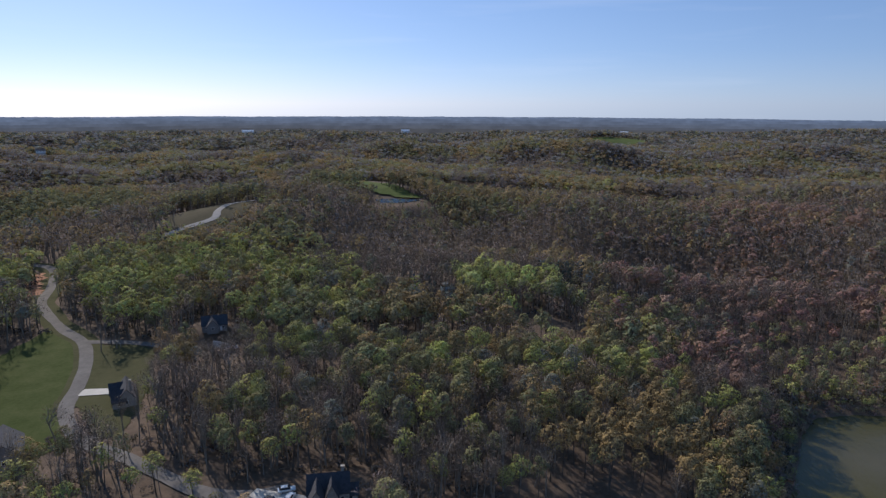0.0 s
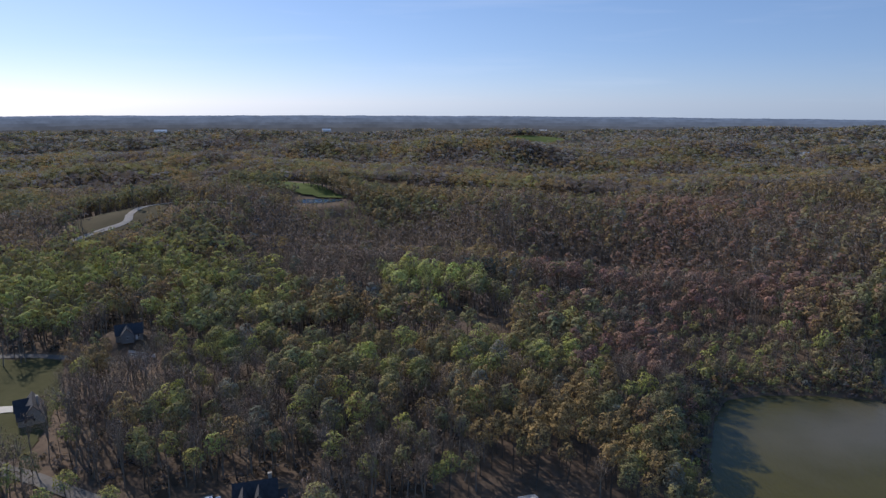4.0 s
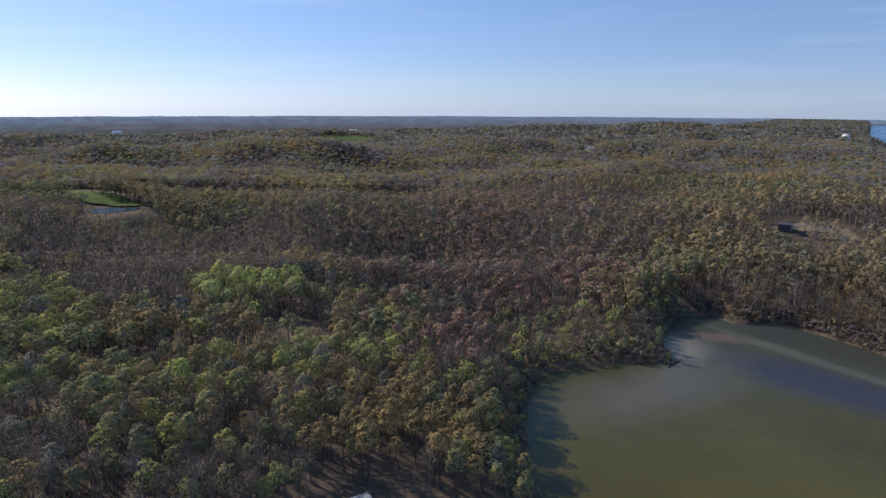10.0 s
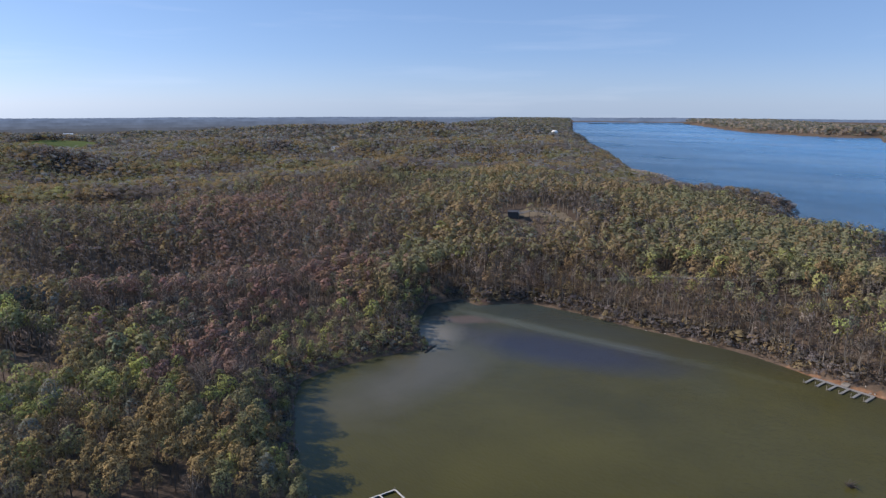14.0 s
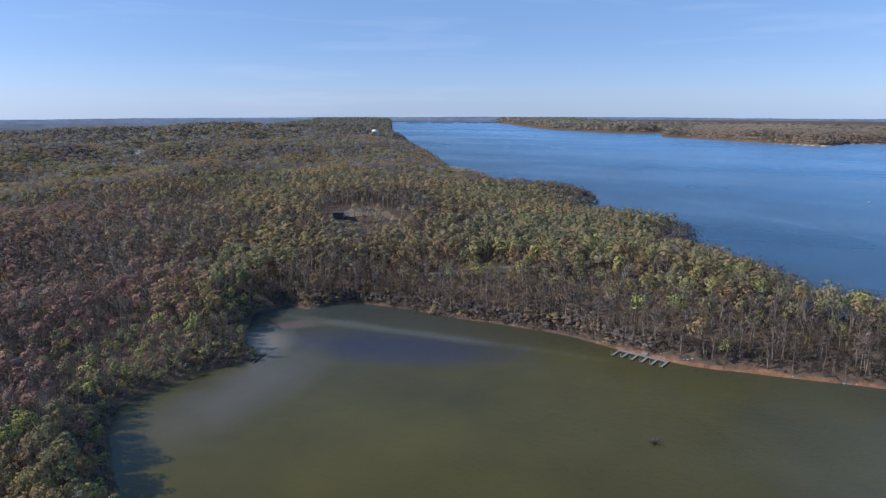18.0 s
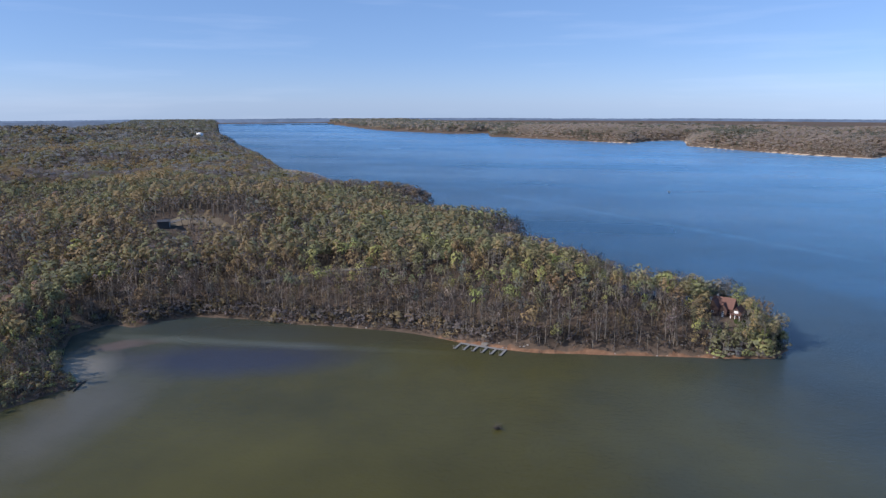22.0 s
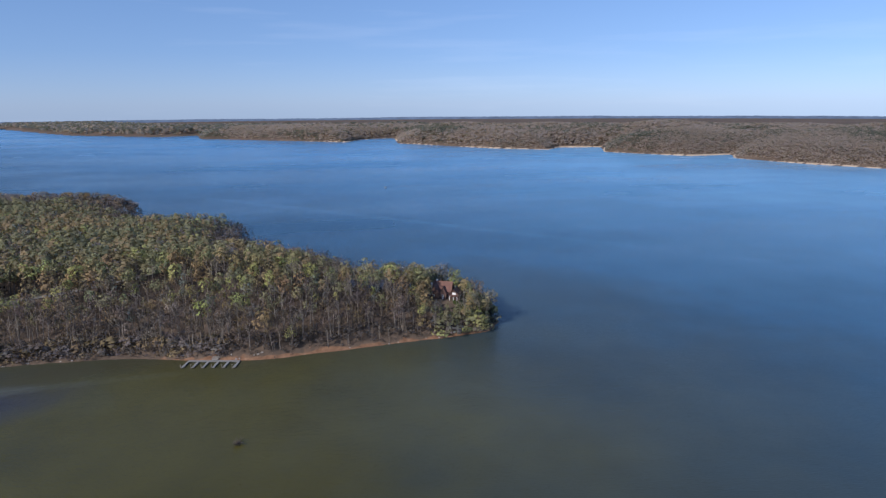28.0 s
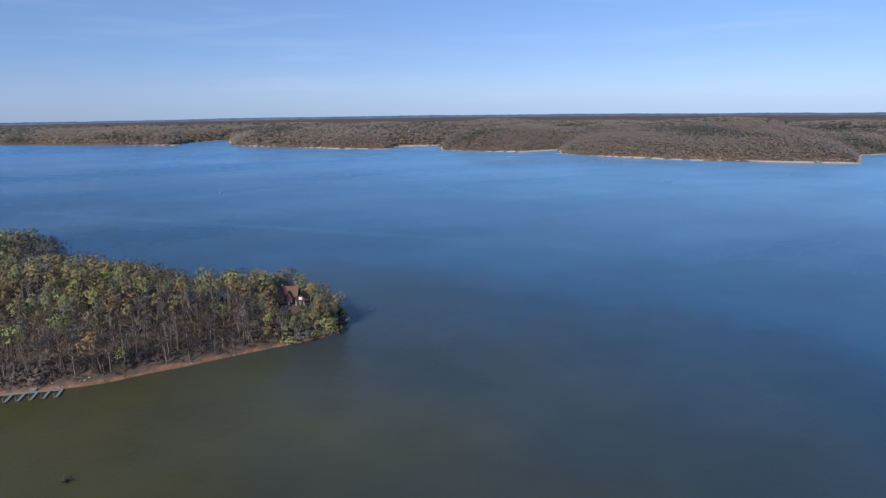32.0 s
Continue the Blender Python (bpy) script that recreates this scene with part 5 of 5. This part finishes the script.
gang = part("gangway", box(-1.6, -8.6, 0.0, 1.4, -0.6, 0.22, 0.02, Matrix.Translation((0, 0, 0.55)) @ Matrix.Rotation(radians(-9), 4, "X")), DECK, dock, "grey timber gangway")
for x in (-1.5, 1.3):
    part("handrail", tube([(x, -8.6, 2.9), (x, -0.6, 1.65)], 0.07), DECK, gang)
    for k in range(5):
        y = -8.4 + k * 1.9
        part("baluster", tube([(x, y, 0.75 - (y + 0.6) * 0.15), (x, y, 1.65 - (y + 0.6) * 0.156)], 0.05, 5), DECK, gang)
part("landing", box(-2.6, -12.0, 1.2, 2.4, -8.5, 1.5, 0.03), DECK, dock, "grey timber landing on the bank")
for x in (-2.4, 2.2):
    for y in (-11.8, -8.8):
        part("landing_post", tube([(x, y, -1.0), (x, y, 3.0)], 0.11), DECK, dock)
for y in (-11.8, -8.8):
    part("landing_rail", tube([(-2.4, y, 2.6), (2.2, y, 2.6)], 0.07), DECK, dock)

# ---- the white swim dock near the bank ----
WORNWHITE = plain("worn_white_boards", (0.36, 0.34, 0.30), (0.60, 0.58, 0.54), 1.2, 0.8)
dock = new("boat_dock")
dock.matrix_basis = pose(126.0, 144.4, 0, 0, 0, -12)
tagged(dock, "white-edged open dock frame on the murky bay", "dock")
for k, (x0, y0, x1, y1) in enumerate(((-15, -0.5, 0, 0.0), (-0.5, -11, -0.003, -0.503), (-6.0, -11, -5.5, -0.503), (-15, -11.5, 0, -11.003), (-15, -11, -14.5, -0.503))):
    b = part("deck_beam", box(x0, y0, 0.45, x1, y1, 0.62, 0.02), WORNWHITE, dock, "worn white deck board")
    part("float", box(x0 + 0.08, y0 + 0.08, -0.1, x1 - 0.08, y1 - 0.08, 0.447, 0.02), FLOAT, b)
for x, y in ((-0.3, -0.3), (-0.3, -11.3), (-14.6, -0.3), (-14.6, -11.3)):
    part("mooring_post", tube([(x, y, -3), (x, y, 1.4)], 0.12), DECK, dock)

# ---- driftwood, posts and a dead trunk in the water's edge ----
g = np.random.RandomState(7)
jam = site("driftwood", 230, 41.5, 0, "dark snarl of driftwood roots standing out of the water", "driftwood")
jam.location.z = 0
for i in range(16):
    a = g.uniform(0, 2 * math.pi)
    r0, r1, z1 = g.uniform(0, 1.3), g.uniform(1.6, 3.3), g.uniform(0.2, 2.1)
    c = Vector((math.cos(a + 2) * r0, math.sin(a + 2) * r0, -0.3))
    e = Vector((math.cos(a) * r1, math.sin(a) * r1, z1))
    mid = (c + e) / 2 + Vector((g.normal(0, 0.25), g.normal(0, 0.25), 0.45))
    part("root", tube([c, mid, e], g.uniform(0.12, 0.24), 6, 0.05), DRIFT, jam)
for x, y, hgt in ((313.4, 36.5, 1.5), (316.2, 29, 1.8), (317.2, 28.4, 1.1), (341, -80, 1.0)):
    s = site("post", x, y, 0, "old wooden post standing in the shallows", "post")
    s.location.z = 0
    part("shaft", tube([(0, 0, -2.5), (0.05, 0.02, hgt * 0.5), (0.12, 0.05, hgt)], 0.2, 7, 0.15), DRIFT, s)
snag = site("dead_tree", 322, 11, 0, "bleached dead trunk standing on the clay shore", "tree")
part("trunk", tube([(0, 0, -1), (0.1, 0, 4), (-0.1, 0.15, 7.5), (0.1, 0.2, 10)], 0.28, 7, 0.10), PALE_BARK, snag)
for p, q in (((0, 0.1, 6), (1.1, -0.5, 7.4)), ((0, 0.1, 7.6), (-0.9, 0.6, 8.9)), ((0.05, 0.15, 8.8), (0.6, 0.9, 9.8))):
    part("branch_stub", tube([p, q], 0.09, 5, 0.03), PALE_BARK, snag)
spit = site("driftwood", 222, 228, 20, "dark logs washed up on the low spit", "driftwood")
spit.location.z = 0.1
for i in range(7):
    y = g.uniform(-2, 3)
    part("log", tube([(g.uniform(-7, -2), y, 0.2), (g.uniform(-1, 1), y + 0.3, 0.35), (g.uniform(2, 5), y + g.uniform(-1, 1), 0.2)], 0.3, 7, 0.15), DRIFT, spit)

# ---- a motor boat out on the lake ----
FOAM = plain("ruffled_wake", (0.010, 0.030, 0.060), (0.06, 0.10, 0.15), 0.4, 0.4)
for k in (-1, 1):
    s = np.linspace(0, 1, 40)
    q = np.c_[988 + 46 * s + k * 5 * s, -66 - 104 * s]
    n = np.array([0.91, 0.41])
    wd = (0.9 * (1 - 0.75 * s) * (0.7 + 0.4 * wobble(q[:, 0], q[:, 1], 9, 17)))[:, None]
    v = np.r_[np.c_[q - n * wd, s * 0 + 0.05], np.c_[q + n * wd, s * 0 + 0.05]]
    i = np.arange(39)
    ob = mesh_object("wake", v, np.full(39, 4), np.c_[i, i + 1, i + 41, i + 40], [FOAM])
    tagged(ob, "thin ruffled dark wake behind the motor boat on the water", "wake", kind="structure")

boat = new("motor_boat")
boat.matrix_basis = pose(984, -60, 0, 0, 0, 160)
tagged(boat, "small pale motor boat under way on the open lake", "boat")
bm = bmesh.new()
rows = []
for x, w, z0 in ((-3.4, 1.15, -0.25), (-1.2, 1.25, -0.3), (1.2, 1.1, -0.25), (2.8, 0.6, 0.0), (3.7, 0.06, 0.5)):
    rows.append([bm.verts.new(p) for p in ((x, -w, 0.85), (x, -w * 0.75, 0.1), (x, 0, z0), (x, w * 0.75, 0.1), (x, w, 0.85))])
for a, b in zip(rows, rows[1:]):
    for k in range(4):
        bm.faces.new((a[k], b[k], b[k + 1], a[k + 1]))
    bm.faces.new((a[4], b[4], b[0], a[0]))
bm.faces.new(rows[0])
bmesh.ops.recalc_face_normals(bm, faces=bm.faces)
part("hull", bm, WHITE, boat, "white hull")
part("console", box(-0.6, -0.6, 0.853, 0.5, 0.6, 1.6, 0.08), SIDING, boat)
part("windscreen", box(0.503, -0.6, 1.3, 0.6, 0.6, 1.95, 0.02), GLASS, boat)
part("engine", box(-3.9, -0.3, 0.2, -3.403, 0.3, 1.3, 0.08), FLOAT, boat, "black outboard engine")


# ---- vehicles and yard things ----
def car(x, y, turn, paint, label):
    c = site("car", x, y, turn, label, "car")
    c.location.z += 0.45
    low = box(-2.3, -0.9, 0.35, 2.3, 0.9, 0.95, 0.12)
    part("body", low, paint, c)
    top = solid([(-1.9, -0.8, 0.953), (1.0, -0.8, 0.953), (1.0, 0.8, 0.953), (-1.9, 0.8, 0.953), (-1.5, -0.65, 1.55), (0.3, -0.65, 1.55), (0.3, 0.65, 1.55), (-1.5, 0.65, 1.55)],
                [(0, 1, 5, 4), (1, 2, 6, 5), (2, 3, 7, 6), (3, 0, 4, 7), (0, 3, 2, 1)])
    part("cabin_glass", top, GLASS, c, "dark cabin windows")
    part("roof", box(-1.5, -0.65, 1.553, 0.3, 0.65, 1.6, 0.02), paint, c)
    for wx in (-1.4, 1.4):
        for wy in (-0.8, 0.8):
            w = part("wheel", tube([(wx, wy - 0.1, 0.34), (wx, wy + 0.1, 0.34)], 0.34, 14), RUBBER, c)
            part("rim", tube([(wx, wy + math.copysign(0.101, wy), 0.34), (wx, wy + math.copysign(0.12, wy), 0.34)], 0.2, 12), TINROOF, w)
    for wy in (-0.6, 0.6):
        part("headlight", box(2.303, wy - 0.18, 0.6, 2.33, wy + 0.18, 0.78), TRIM, c)


car(-36, 158, 15, CARW, "white pickup-like car parked on the court")
car(-39, 153.5, -20, CARD, "dark car parked on the court")
car(-34.5, 154, 80, CARW, "white car parked by the gabled house")
pile = site("brush_pile", -114, 177, 0, "heap of cut branches on the edge of the lawn", "brush pile")
for i in range(14):
    a = g.uniform(0, math.pi)
    part("branch", tube([(-math.cos(a) * 2.2, -math.sin(a) * 1.6, 0.1), (0, 0, g.uniform(0.7, 1.7)), (math.cos(a) * 2.4, math.sin(a) * 1.8, g.uniform(0.1, 0.6))], 0.16, 5, 0.05), DRIFT, pile)
for x, y, turn in ((-3, 143.5, 10), (-2, 141.5, 10)):
    b = site("bench", x, y, turn, "pale wooden garden bench beside a tree", "bench")
    part("seat", box(-1.0, -0.25, 0.42, 1.0, 0.25, 0.50, 0.02), TRIM, b)
    for sx in (-0.8, 0.8):
        part("leg", box(sx - 0.08, -0.2, -0.2, sx + 0.08, 0.2, 0.417), TRIM, b)

# ---- logs and stones washed up along the clay shore of the point ----
for i in range(46):
    k = g.uniform(25.5, 36.9)
    j = int(k)
    p, q = LAKE[j], LAKE[j + 1]
    c = p + (q - p) * (k - j)
    n = np.array([-(q - p)[1], (q - p)[0]]) / np.linalg.norm(q - p)
    c = c + n * g.uniform(-3.2, 0.4) * (1 if inland(*(c - n * 3).reshape(2, 1))[0] > 0 else -1)
    z = float(height(np.array([c[0]]), np.array([c[1]]))[0])
    if z < 0.05 or z > 2.2:
        continue
    if i % 3:
        o = new("stone")
        bm = bmesh.new()
        bmesh.ops.create_icosphere(bm, subdivisions=1, radius=g.uniform(0.3, 0.7))
        for w in bm.verts:
            w.co = Vector((w.co.x * g.uniform(0.8, 1.5), w.co.y * g.uniform(0.7, 1.2), w.co.z * g.uniform(0.4, 0.8)))
        part("rock", bm, STONE, o)
        tagged(o, "pale stone lying on the clay shore", "stone", "stones on the shore")
        o.matrix_basis = pose(c[0], c[1], z, 0, 0, g.uniform(0, 360))
    else:
        o = new("drift_log")
        ln = g.uniform(1.5, 4.5)
        part("log", tube([(-ln, 0, 0.1), (0, g.uniform(-0.3, 0.3), 0.22), (ln, 0, 0.15)], 0.2, 6, 0.1), PALE_BARK if i % 2 else DRIFT, o)
        tagged(o, "grey drift log lying on the clay shore", "driftwood", "drift logs on the shore")
        o.matrix_basis = pose(c[0], c[1], z, 0, 0, g.uniform(60, 120))


# ---- thin broken beach along the far shore ----
def far_beach():
    p = np.array(EAST[6:26], float)
    seg = np.linalg.norm(np.diff(p, axis=0), axis=1)
    s = np.r_[0, np.cumsum(seg)]
    t = np.arange(0, s[-1], 8.0)
    q = np.c_[np.interp(t, s, p[:, 0]), np.interp(t, s, p[:, 1])]
    n = np.gradient(q, axis=0)
    n = unit(np.c_[-n[:, 1], n[:, 0]])
    n *= np.where(inland(*(q + n * 12).T) > inland(*(q - n * 12).T), 1, -1)[:, None]
    for _ in range(3):
        q = q + n * np.clip(0.2 - inland(*q.T), -6, 6)[:, None]
    w = np.clip(3.5 * wobble(q[:, 0], q[:, 1], 150, 8) + 3.4, 0, 6.0)
    a, b = q - n * 1.5, q + n * w[:, None]
    v = np.r_[np.c_[a, np.full(len(a), 0.03)], np.c_[b, 0.6 + 0.42 * w]]
    i = np.flatnonzero((w[:-1] > 0.2) & (w[1:] > 0.2) & (np.linalg.norm(np.diff(q, axis=0), axis=1) < 25))
    k = len(q)
    ob = mesh_object("beach", v, np.full(len(i), 4), np.c_[i, i + 1, i + 1 + k, i + k], [BEACH])
    tagged(ob, "thin broken strip of tan sand along the far shore", "beach", kind="structure")


BEACH = plain("tan_sand", (0.30, 0.22, 0.15), (0.50, 0.40, 0.29), 0.05, 0.95)
far_beach()
